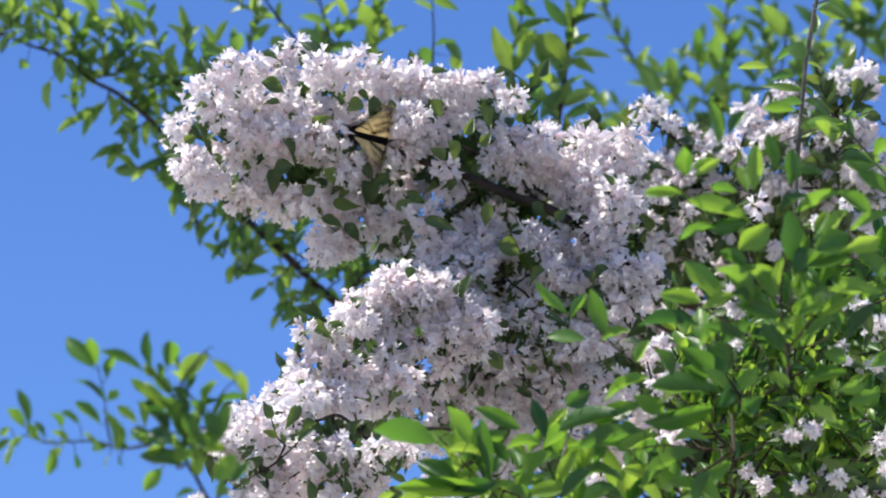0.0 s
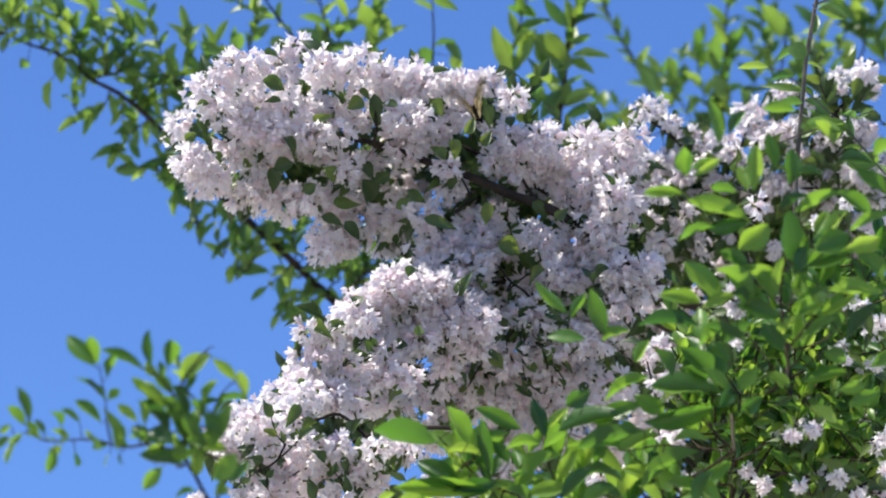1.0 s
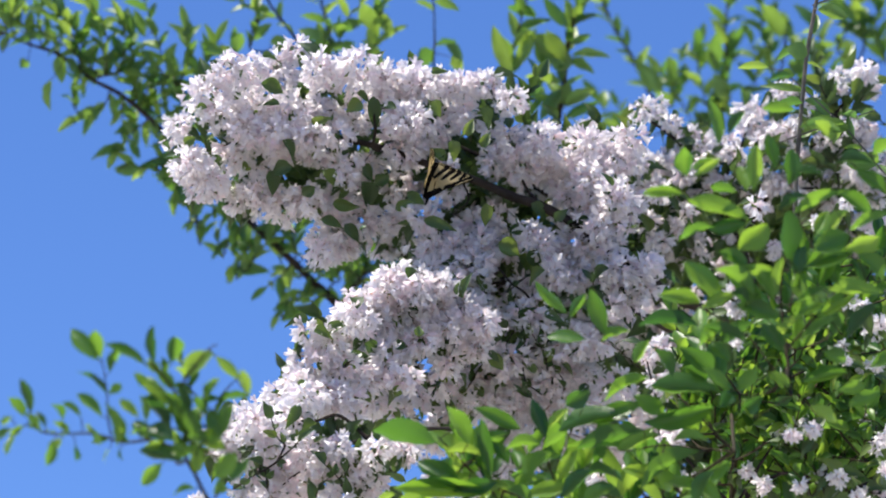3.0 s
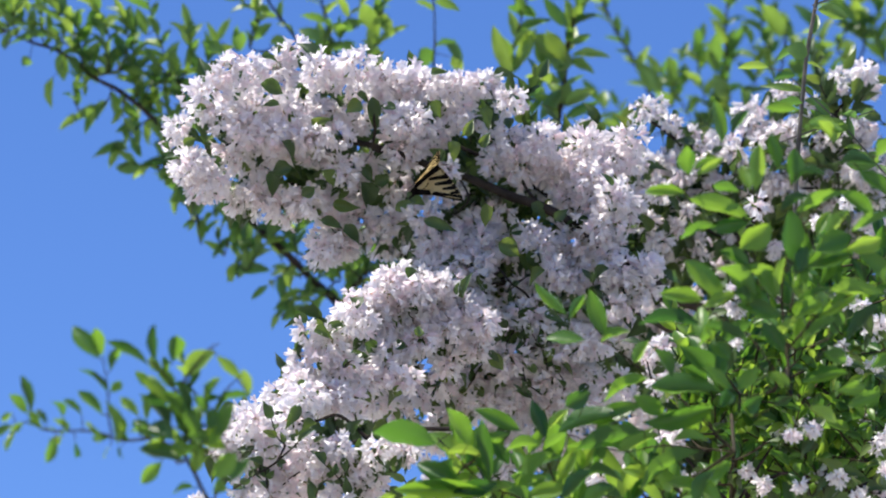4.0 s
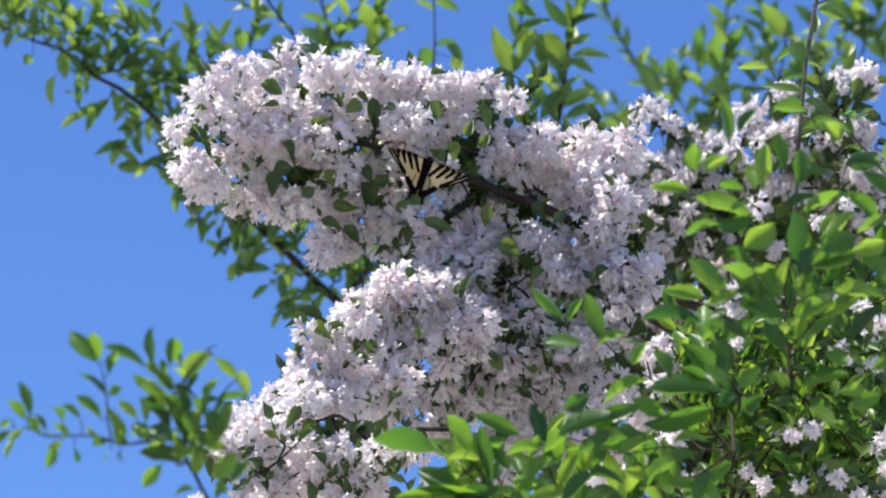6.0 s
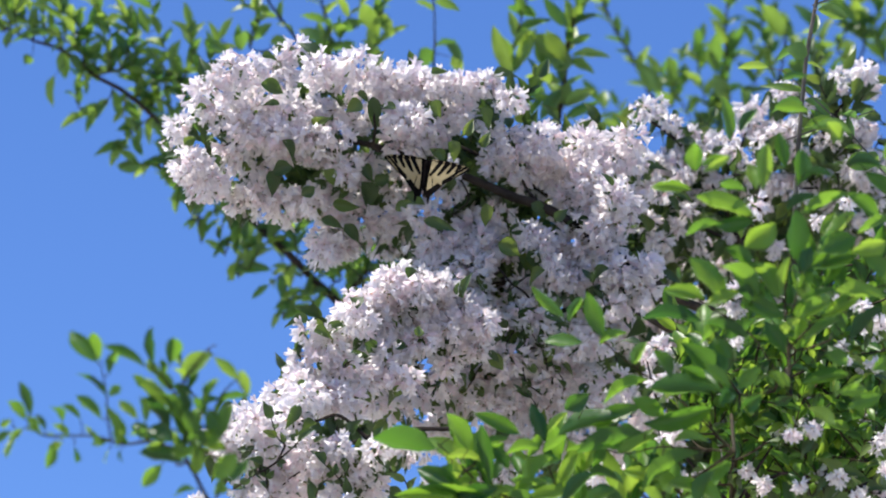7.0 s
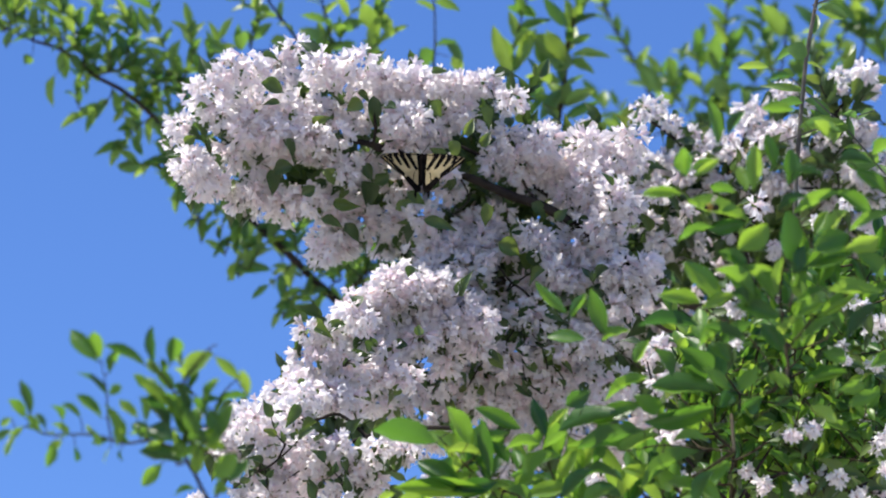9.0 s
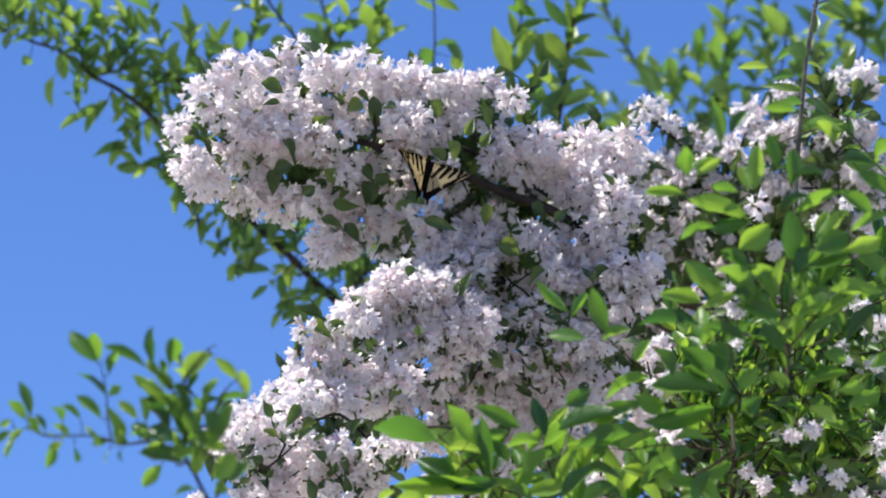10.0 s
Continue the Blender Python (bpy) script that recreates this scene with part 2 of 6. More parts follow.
    def blossoms(self, rows, depth=(-3.5, 3.5), density=1.0, leaves=0.6, behind=0.5):
        """Flower heads, each a ball of small bells on short stalks, with a few leaves between."""
        r = self.rng
        for u, v, rad in rows:
            c = Vector((u, r.uniform(*depth), v))
            child("flower_head", flower_head(r, rad * 0.93, density), self.ob, Matrix.Translation(c * CM))
            back = c + Vector((0, 2.0, -0.6))
            if r.random() < behind:
                q = Vector((u + r.uniform(-0.8, 0.8) * rad, depth[1] + r.uniform(1.0, 4.5), v + r.uniform(-0.9, 0.5) * rad))
                child("flower_head", flower_head(r, rad * r.uniform(0.8, 1.0), density * 0.7), self.ob, Matrix.Translation(q * CM))
            if r.random() < leaves:
                a = r.uniform(0, 6.3)
                base = c + Vector((math.cos(a) * rad * 0.6, r.uniform(-0.8, 0.3) * rad, math.sin(a) * rad * 0.6))
                d = Vector((math.cos(a), r.uniform(-0.5, 0.5), math.sin(a) - 0.5)).normalized() * r.uniform(2.2, 3.6)
                self.leaf(base, base + d, (r.uniform(-0.6, 0.6), -0.9, 0.6))
            for _ in range(5):
                d = Vector((r.uniform(-1, 1), r.uniform(-0.2, 0.8), r.uniform(-1, 0.5))).normalized() * r.uniform(2.2, 3.8)
                b = back + Vector((r.uniform(-1, 1), r.uniform(-0.6, 1.6), r.uniform(-1, 1))) * rad
                self.leaf(b, b + d, (r.uniform(-0.6, 0.6), -0.7, 0.7), named=False)

    def finish(self, name="leaf_mass"):
        """Joins what is too plentiful to count into one part."""
        if not self.extra:
            return
        mats, verts, faces, index, n = [], [], [], [], 0
        for m, v, f, mat in self.extra:
            if mat not in mats:
                mats.append(mat)
            a = np.array(m)
            verts.append(v @ a[:3, :3].T + a[:3, 3])
            faces += [tuple(i + n for i in face) for face in f]
            index += [mats.index(mat)] * len(f)
            n += len(v)
        me = mesh_of(name, np.concatenate(verts).tolist(), faces, mats, index)
        tagged(child(name, me, self.ob), kind="stuff")


def flower_shape(seed, flare, long):
    """A small bell with five spread lobes, opening to +z, in centimetres: vertices, faces, materials."""
    k = random.Random(seed)
    v, f, m = [], [], []
    sides = 10
    rings = ((0.11, 0.0), (0.22, 0.25), (0.43, 0.58), (0.58, 0.95))
    for r, z in rings:
        for i in range(sides):
            a = 2 * math.pi * i / sides
            v.append((r * math.cos(a), r * math.sin(a), z * long))
    for i in range(3):
        for j in range(sides):
            a, b = i * sides + j, i * sides + (j + 1) % sides
            f.append((a, b, b + sides, a + sides))
            m.append(1 if i < 1 else 0)
    top = 3 * sides
    for lobe in range(5):
        mid = 2 * math.pi * (2 * lobe + 1) / sides
        k0 = len(v)
        grow, bend, lean = k.uniform(0.8, 1.25), k.uniform(-0.12, 0.30), k.uniform(-0.12, 0.12)
        for da, r, z in ((-0.50, 0.74, 1.16), (0.0, 0.76, 1.18), (0.50, 0.74, 1.16), (-0.34, 0.96, 1.34), (0.0, 0.98, 1.32), (0.34, 0.96, 1.34), (-0.08, 1.22, 1.44), (0.08, 1.22, 1.44)):
            r = 0.58 + (r - 0.58) * flare * grow
            a = mid + da + lean * (r - 0.58)
            v.append((r * math.cos(a), r * math.sin(a), z * long - bend * (r - 0.58) + k.uniform(-0.07, 0.07) * (r > 0.9)))
        a, b, c = top + 2 * lobe, top + 2 * lobe + 1, top + (2 * lobe + 2) % sides
        f.extend([(a, b, k0 + 1, k0), (b, c, k0 + 2, k0 + 1), (k0, k0 + 1, k0 + 4, k0 + 3), (k0 + 1, k0 + 2, k0 + 5, k0 + 4), (k0 + 3, k0 + 4, k0 + 6), (k0 + 4, k0 + 5, k0 + 7), (k0 + 4, k0 + 7, k0 + 6)])
        m.extend([0] * 7)
    k0 = len(v)
    v.append((0, 0, 0.3 * long))
    for i in range(5):
        a = 2 * math.pi * i / 5
        v.append((0.15 * math.cos(a), 0.15 * math.sin(a), 0.40 * long))
    for i in range(5):
        f.append((k0, k0 + 1 + i, k0 + 1 + (i + 1) % 5))
        m.append(2)
    k0 = len(v)
    v.append((0, 0, -0.35))
    for i in range(5):
        a = 2 * math.pi * i / 5
        v.append((0.14 * math.cos(a), 0.14 * math.sin(a), 0.02))
    for i in range(5):
        f.append((k0, k0 + 1 + (i + 1) % 5, k0 + 1 + i))
        m.append(3)
    return np.array(v), f, m


FLOWERS = [flower_shape(k, flare, long) for k, flare, long in ((1, 0.9, 1.15), (2, 1.1, 1.05), (3, 0.75, 1.25), (4, 0.4, 1.35), (5, 1.0, 1.2), (6, 0.65, 1.15), (7, 1.2, 1.1), (8, 0.85, 1.3))]


def flower_head(r, rad, density=1.0):
    """An uneven cluster of crowded bells that face outwards and hang a little, with a few standing clear of it."""
    count, small = max(9, int(7.4 * density * rad * rad)), min(1.0, 0.6 + 0.2 * rad)
    verts, faces, index, n = [], [], [], 0
    squash = Vector((r.uniform(0.9, 1.25), r.uniform(0.8, 1.1), r.uniform(0.8, 1.1)))
    for k in range(count):
        v0, f0, m0 = r.choice(FLOWERS)
        z = 1 - 2 * (k + 0.5) / count
        a = k * 2.39996 + r.uniform(-0.5, 0.5)
        s = math.sqrt(max(0.0, 1 - z * z))
        out = Vector((s * math.cos(a), s * math.sin(a), z))
        lot = r.random()
        p = out * squash * rad * (r.uniform(0.72, 1.0) if lot < 0.66 else r.uniform(0.35, 0.7) if lot < 0.9 else r.uniform(1.0, 1.25))
        way = (out + Vector((r.gauss(0, 0.36), r.gauss(0, 0.36) + 0.05, r.gauss(0, 0.36) - 0.5))).normalized()
        size = r.uniform(0.58, 0.9) * small
        turn = way.to_track_quat("Z", "Y").to_matrix() @ Matrix.Rotation(r.uniform(0, 6.3), 3, "Z")
        a3 = np.array(turn)
        shape = v0 * (size * r.uniform(0.8, 1.1), size * r.uniform(0.8, 1.1), size * r.uniform(0.9, 1.2))
        verts.append((shape @ a3.T + np.array(p - way * 0.6)) * CM)
        faces += [tuple(i + n for i in face) for face in f0]
        index += m0
        n += len(v0)
    return mesh_of("flower_head", np.concatenate(verts).tolist(), faces, [PETAL, TUBE, THROAT, CALYX], index)


# ---- ground ----
# never in view: holds the stems and serves as a reflector from below
gv, gf, gn = [], [], 40
for i in range(gn + 1):
    for j in range(gn + 1):
        x, y = (i / gn * 2 - 1), (j / gn * 2 - 1)
        x, y = 2000 * x * abs(x) ** 2, 2000 * y * abs(y) ** 2
        gv.append((x, y, 0.06 * noise.noise(Vector((x, y, 0)) * 0.3) if abs(x) + abs(y) < 60 else 0.0))
for i in range(gn):
    for j in range(gn):
        a = i * (gn + 1) + j
        gf.append((a, a + gn + 1, a + gn + 2, a + 1))
tagged(new("ground", mesh_of("ground", gv, gf, [BOUNCE_GROUND])), "wide unseen ground under the shrubs, pale to bounce light up", "ground", kind="structure")

# ---- flowering bush ----
bush = Plant("flowering_bush", (0.42, 5.75, 0.0), "tall arching bush covered in pale pink bell flowers", "bush", BUSH_LEAVES, BARK, reach=3.0)

upper = Limb(bush, "flowering_branch", (0.270, 5.181, 3.447), [
    ([(0, 0, 0), (-4.1, 0, 2.6), (-10.3, 0, 7), (-14, 0, 9.2), (-18.4, 0, 10.7), (-22.9, 0, 12.7), (-28.8, 0, 14.7), 
    (-33.9, 0, 16.6), (-38.3, 0, 17.7), (-43.5, 0, 18.4), (-49.4, 0, 18.8), (-55.3, 0, 17.3)], 0.85, 0.2),
    ([(-14, 0, 9.2), (-16.2, 1, 11.8), (-16.9, 2, 14.8), (-15.4, 2, 18.5)], 0.25, 0.12),
    ([(-33.9, 0, 16.6), (-36, 0, 16.8), (-35.8, -1, 19.1), (-36.1, -1, 22.8)], 0.3, 0.15),
    ([(-28.8, 0, 14.7), (-25.8, -1, 14), (-23.6, -1, 10.3), (-25.8, -2, 8.1)], 0.18, 0.1)], "arching branch heavy with pale pink flowers", seed=11)
upper.blossoms([(-57.5, 24, 2.9), (-53.5, 26.9, 2.9), (-48.7, 26.5, 2.8), (-46.3, 29.6, 2.1), (-42.8, 26.9, 2.9), 
    (-38.3, 26.9, 2.9), (-33.9, 25.8, 2.7), (-29.5, 25.3, 2.7), (-25.1, 24.9, 2.7), (-21.4, 25.4, 2.2), 
    (-18.1, 23.2, 1.8), (-61.2, 19.5, 1.9), (-56, 21.4, 2.6), (-51.6, 21, 3.1), (-46.5, 21.4, 3.3), 
    (-41.3, 21.4, 2.6), (-31.7, 20.5, 3.2), (-28.8, 18.8, 2.5), (-24.3, 21, 2.1), (-37.6, 20.3, 1.8)])
upper.blossoms([(-59.7, 14.7, 2.7), (-57.7, 12.2, 2.7), (-53.8, 16.2, 2.6), (-47.9, 17.1, 2.8), (-43.5, 17, 2.8), 
    (-51.2, 11.2, 2.4), (-53.5, 10.2, 2.1), (-47.9, 9.4, 2.7), (-44.6, 10.2, 2.4), (-39.8, 14, 2.1), 
    (-36.7, 14.7, 1.9), (-32.1, 16.8, 2.7), (-41.3, 5.2, 3.1), (-42.4, 3.3, 2.2), (-37.6, 7.4, 2.4), 
    (-32.4, 7.2, 2.7), (-29.3, 7.5, 2.1), (-40.6, 10, 2.1)])
upper.blossoms([(-18.4, 17.7, 2.7), (-14, 17.3, 2.9), (-17, 14, 2.7), (-12.2, 14, 2.9), (-8.1, 16.6, 2.8), (-7.4, 12.5, 2.9), 
    (-10.3, 10.3, 2.4), (-4.4, 15.1, 2.8), (-2.9, 18.1, 2.1), (-15.5, 5.2, 2.2), (-26.5, 14, 1.8), 
    (-20.6, 15.1, 1.9), (-25.8, 11.1, 1.9)])
upper.blossoms([(-6.3, 6.8, 3.2), (-9.6, 4.3, 2.9), (-4.4, 10.3, 2.8), (-7.7, 9.2, 2.5), (-11.1, 2.6, 2.2), (-5.5, 3.7, 2.2)], depth=(-2.5, 1.5), density=0.9)
upper.blossoms([(-4.1, 0.9, 2.4), (-1.5, -1.5, 2.2), (-5.9, -0.7, 2.1), (0, 1.5, 2.0), (-2.9, -3.3, 2.0), (-5.5, -4.1, 1.9), (-9.5, -0.5, 2.1), (-12.5, 1.0, 2.1), (-14, 4.0, 2.0)], depth=(-4, 0), behind=0.0)
upper.blossoms([(-22.7, 6.8, 2.2), (-19.8, 7.7, 1.9), (-24.9, 4.8, 1.9), (-20.6, 4.4, 2.1), (-18.1, 3.7, 1.9)], depth=(2, 6), behind=0.0)
upper.blossoms([(-42.4, 11.4, 1.8), (-37.6, 10.9, 1.6), (-50.1, 14, 1.6), (-33.9, 11.1, 1.5)], depth=(2, 6), density=0.8)
upper.blossoms([(-49, 18.6, 2.4), (-44.5, 18.2, 2.4), (-52.5, 19, 2.2), (-40.6, 18.6, 1.9)], depth=(-5, -3), behind=0.0)
upper.placed_leaves([(-50.5, 25.1, -46.8, 24.3, 1.9), (-55.3, 21, -56.8, 19.5, 1.6), (-37.6, 22.9, -39.4, 21.4, 1.8), 
    (-36.1, 23.6, -35.5, 18.8, 1.8), (-28.8, 22.5, -26.9, 21, 1.9), (-37.6, 12.5, -35.8, 8.5, 2.4), 
    (-41.3, 9.6, -37.6, 9.2, 1.5), (-42.8, 7.7, -39.8, 6.6, 1.6), (-39.8, 7, -37.6, 4.4, 1.8), 
    (-49.4, 14, -48.7, 10.3, 2.2), (-46.5, 14.4, -49.8, 13.6, 1.9), (-42.4, 14, -40.6, 11.8, 1.8), 
    (-25.8, 17.7, -25.4, 15.1, 1.8), (-21.4, 9.6, -21.2, 6.3, 1.9), (-19.9, 4.4, -16.6, 2.9, 2.5), 
    (-16.6, 3.7, -14.7, 0, 2.4)], back=-1.8, hanging=True)
upper.placed_leaves([(-33.2, 8.8, -30.2, 10.3, 1.6), (-29.5, 7.4, -25.1, 6.6, 1.8), (-22.1, 22.1, -20.6, 19.2, 1.8), 
    (-53.1, 14, -51.6, 15.1, 1.6), (-33.9, 13.3, -36.1, 11.8, 1.6), (-37.6, 14.7, -36.1, 12.5, 1.6), 
    (-31.7, 11.1, -28.8, 9.2, 1.6), (-43.5, 11.8, -45.7, 10.3, 1.5), (-39.1, 17, -41.3, 16.2, 1.5), 
    (-22.1, 17, -20.6, 18.8, 1.5), (-12.5, 7.4, -11.1, 8.8, 1.6), (-11.1, 6.6, -7.4, 7.4, 1.3), 
    (-15.5, 9.6, -12.9, 7.7, 1.8), (-18.4, 5.9, -15.9, 7, 1.5), (-60.5, 17.3, -59, 18.4, 1.3), 
    (-33.9, 22.1, -30.2, 21.4, 1.6), (-24.3, 18.4, -22.5, 20.6, 1.5)], back=-1.8, hanging=True)

middle = Limb(bush, "flowering_branch", (0.248, 5.195, 3.409), [
    ([(0, 0, 0), (-5.9, 0, 0.4), (-11.7, 5, -1.2), (-16.2, 4, -2.7), (-21.4, 0, -4.1), (-27.6, -4, -6.3), 
    (-31.6, -6, -9), (-36.7, -6, -11.6), (-41.1, -6, -14.5), (-45.5, -6, -18.5), (-49.9, -6, -22.2)], 0.38, 0.13),
    ([(-11.8, 0, -1.1), (-14, -1, 1.9), (-15.9, -2, 3.3), (-17.7, -1, 5.5)], 0.2, 0.12),
    ([(-21.4, 0, -4.1), (-24.3, -1, -7.7), (-25.8, -1, -10.7)], 0.15, 0.1)], "drooping branch heavy with pale pink flowers", seed=12)
middle.blossoms([(-26.5, 7.7, 2.5), (-23.6, 7.7, 2.9), (-19.9, 7.7, 2.8), (-21.4, 4.6, 2.9), (-26.5, 4.6, 2.5)], depth=(-4, 2))
middle.blossoms([(-31.7, 2.7, 2.5), (-35.4, 1.1, 2.1), (-31, 0, 3.1), (-26.5, 1.5, 2.7), (-28, -1.3, 2.4), (-32.4, -2, 2.8), 
    (-28, 2.6, 2.1), (-33.9, 0.4, 2.1), (-36.1, -3.5, 2.9)], depth=(-15, -9), behind=0.2)
middle.blossoms([(-39.7, -4.2, 2.5), (-41.9, -2.6, 1.6), (-41.3, -6.4, 2.7), (-37.6, -7, 2.5), (-42.8, -9.4, 2.7), 
    (-39.1, -10.8, 2.8), (-45, -10.8, 2.1), (-47.9, -13.1, 2.2), (-32.4, -6.4, 2.5), (-29.5, -8.5, 2.1), 
    (-35.4, -1.1, 2.2), (-34.3, -9.1, 2.2), (-36.7, -11.6, 2.2)], depth=(-21, -15), behind=0.2)
middle.blossoms([(-30.6, -7.4, 2.1), (-33.2, -11.8, 2.1), (-27.7, -4.1, 2.1), (-23.6, -1.1, 2.2), (-20.3, -4.8, 2.2), 
    (-24.3, -7, 2.2)], depth=(-13, -7), behind=0.0)
middle.blossoms([(-21.4, 0.4, 2.9), (-17.3, -1.1, 2.8), (-13.3, -0.7, 2.7), (-8.8, -4.1, 3.1), (-12.2, -5.7, 2.9), 
    (-16.2, -6.6, 2.9), (-19.2, -9.1, 2.9), (-14, -10.1, 3.1), (-10, -9.4, 2.9), (-22.1, -8.6, 2.7), 
    (-25.1, -9.4, 2.4), (-28, -11.1, 2.5), (-31, -13.3, 2.4), (-15.9, -13.3, 2.9), (-11.4, -13.3, 2.9), 
    (-6.6, -8.6, 2.9), (-2.6, -10.7, 2.7), (-14, 2.6, 2.2), (-9.6, 4.1, 2.4), (-6.6, 4.8, 2.4), 
    (-19.2, -12.9, 2.5), (-23.6, -12.9, 2.2), (-5.2, -4.1, 2.5), (-6.6, -12.9, 2.5), (-26.2, -16.6, 2.5), 
    (-16.6, -21.4, 2.5), (-14, -18.1, 2.5), (-20.6, -23.2, 2.2), (-8.8, -18.1, 2.5), (-18.4, -17.3, 2.5)], depth=(-4, 3), density=0.72, leaves=1.0, behind=0.3)
middle.blossoms([(-30.5, 4, 2.2), (-28, 3.4, 2.3), (-25, 3, 2.3), (-22.5, 0.2, 2.2), (-19.5, -1.5, 2.2), (-24, -2.5, 2.2)], depth=(-13, -9), behind=0.2)
middle.placed_leaves([(-24.3, -4.8, -20.6, -7.7, 1.8), (-19.2, -8.1, -19.9, -10.7, 1.6), (-19.9, 3.3, -17.7, 2.6, 1.6), 
    (-11.8, 2.6, -9.6, 0.4, 1.9)])
middle.placed_leaves([(-34.7, -4.1, -32.4, -5.5, 1.8), (-36.9, -7, -35.4, -9.2, 2.1), (-40.6, -6.3, -39.1, -7.7, 1.5), 
    (-28, -3.3, -27.7, -1.8, 1.3), (-31, -10.7, -29.5, -9.2, 1.3), (-31.7, -14.4, -33.9, -15.1, 1.6), 
    (-41.3, -1.1, -40.2, -3.3, 1.6), (-28.8, 5.5, -29.1, 4.1, 1.3), (-47.2, -10.7, -46.5, -12.9, 1.5), 
    (-44.2, -15.9, -46.5, -18.1, 1.5), (-35.4, -18.1, -31.7, -21.4, 1.8), (-36.9, -15.1, -34.7, -16.6, 1.6), 
    (-31.7, -8.1, -29.1, -7, 1.8), (-35.4, -10.7, -33, -11.4, 1.8), (-38.3, -12.5, -35.4, -13.1, 1.8), 
    (-41.3, -10.7, -39.1, -11.8, 1.6), (-31, -4.8, -28.8, -4.1, 1.6), (-37.6, -8.5, -39.4, -9.6, 1.5)], depth=2.0, back=-17, hanging=True)
middle.hang = 0.6
middle.thicket([(-23.6, -4.8, 2.5, 2), (-26.5, -8.5, 2.5, 2), (-16.2, -2.6, 2.5, 2), (-8.8, -4, 2.5, 2), (-12.5, -8.5, 3, 2), (-18.4, 1.8, 2.5, 2),
    (-5.2, 0.4, 2.5, 2), (-20, -9, 2.5, 1), (-14, -14, 3, 1), (-8, -10, 2.5, 1)], 1.6, (1.4, 2.4), (3, 6), (-6, -2))

lower = Limb(bush, "flowering_branch", (0.025, 4.962, 3.170), [
    ([(0, 0, 0), (-7, 0, 0), (-11.9, 0, -1), (-16, 0, -2.8), (-19.5, 0, -4.9), (-23.7, 0, -7.7)], 0.3, 0.16),
    ([(-11.9, 0, -1), (-15.3, 0, 1.7), (-18.1, 0, 1), (-22.3, 0, 0), (-27.2, 0, -2.1)], 0.25, 0.12)], "low branch tip crowded with white flowers", seed=13)
lower.blossoms([(-25.8, 0.9, 2.2), (-28.2, -1.9, 2.1), (-24.4, -1.5, 2.5), (-20.9, 1.3, 2.1), (-26.5, -5, 2.2), 
    (-22.3, -5.7, 2.5), (-18.8, -2.8, 2.5), (-15.3, -2.1, 2), (-18.1, -6.4, 2.4), (-13.9, -5, 2.9), 
    (-11.7, -7.1, 2.2), (-15.3, -8.5, 2.1), (-23.7, -8.5, 2.4), (-29.8, -2.9, 1.3), (-8.4, -2.9, 2), 
    (-6.8, -2.1, 1.8), (-10.5, -2.2, 1.8), (-19.5, 4.2, 1.8), (-32.8, -8.5, 1), (-27.2, -8.4, 1.7)], depth=(-6, 1))
lower.blossoms([(-29.4, 0.2, 1.6), (-29.4, -2.6, 1.6), (-27.4, 2.2, 1.4)], depth=(-3, 1), behind=0.3)
lower.placed_leaves([(-18.1, 1, -20.2, -0.3, 1.5), (-16.7, -4.9, -18.1, -6.3, 1.4), (-22.3, -2.8, -23.7, -3.5, 1.3), 
    (-11.9, -2.8, -9.1, -6.3, 1.7), (-13.9, -0.7, -12.5, 1.4, 1.5), (-19.2, -7, -16.7, -7.7, 1.5)])
lower.hang = 0.6
lower.thicket([(-21, -1.5, 2.2, 2), (-15, -5, 2.2, 2), (-24, -5, 2.2, 2), (-10, -6, 2.2, 1), (-18, -8, 2.2, 2), (-26, -7.5, 2.2, 1)], 1.5, (1.4, 2.6), (3, 5), (-8, -4))

crown = Limb(bush, "flowering_branch", (0.429, 5.435, 3.480), [
    ([(0, 0, 0), (-2.3, 0, 10), (-5.4, 0, 17), (-8.5, 0, 21.6), (-12.3, 0, 25.1), (-16.2, 0, 27.8)], 0.7, 0.15),
    ([(-2.3, 0, 10), (2.3, 0, 17.7), (6.2, 0, 21.6), (10.8, 0, 27.8), (13.9, 0, 32.4)], 0.4, 0.12),
    ([(-5.4, 0, 17), (-2.3, 0, 23.1), (-0.8, 0, 27.8)], 0.2, 0.1),
    ([(-2.3, 0, 10), (-7.7, 0, 12.3), (-11.6, 0, 15.4), (-17, 0, 18.5)], 0.3, 0.12),
    ([(2.3, 0, 17.7), (8.5, 0, 17.7), (13.9, 0, 20), (17, 0, 24.7)], 0.25, 0.1)], "loose branch with scattered pink flower heads", seed=14)
crown.blossoms([(-15.8, 28.1, 1.5), (-13.7, 28.7, 1.4), (-11.8, 26.4, 1.2), (-9.6, 24.9, 1.4), (-23.1, 26.4, 1.1), 
    (-7.6, 22.7, 2.2), (-4.6, 23.3, 1.9), (-10.6, 21.4, 2), (-13.3, 20.8, 2), (-0.8, 28.1, 1.9), (-0.6, 25.8, 1.7), 
    (-10.8, 17.7, 2.2), (-14.6, 17.3, 2), (-16.2, 15, 1.9), (3.2, 30.8, 1.1), (4.8, 31.2, 0.8), (3.9, 25.3, 1.7), 
    (7.7, 29.1, 1.2), (11.6, 33, 1.5), (14.6, 33.3, 1.9), (15.6, 31.5, 1.4), (11.3, 30.8, 0.5)], depth=(-3, 3), behind=0.4)
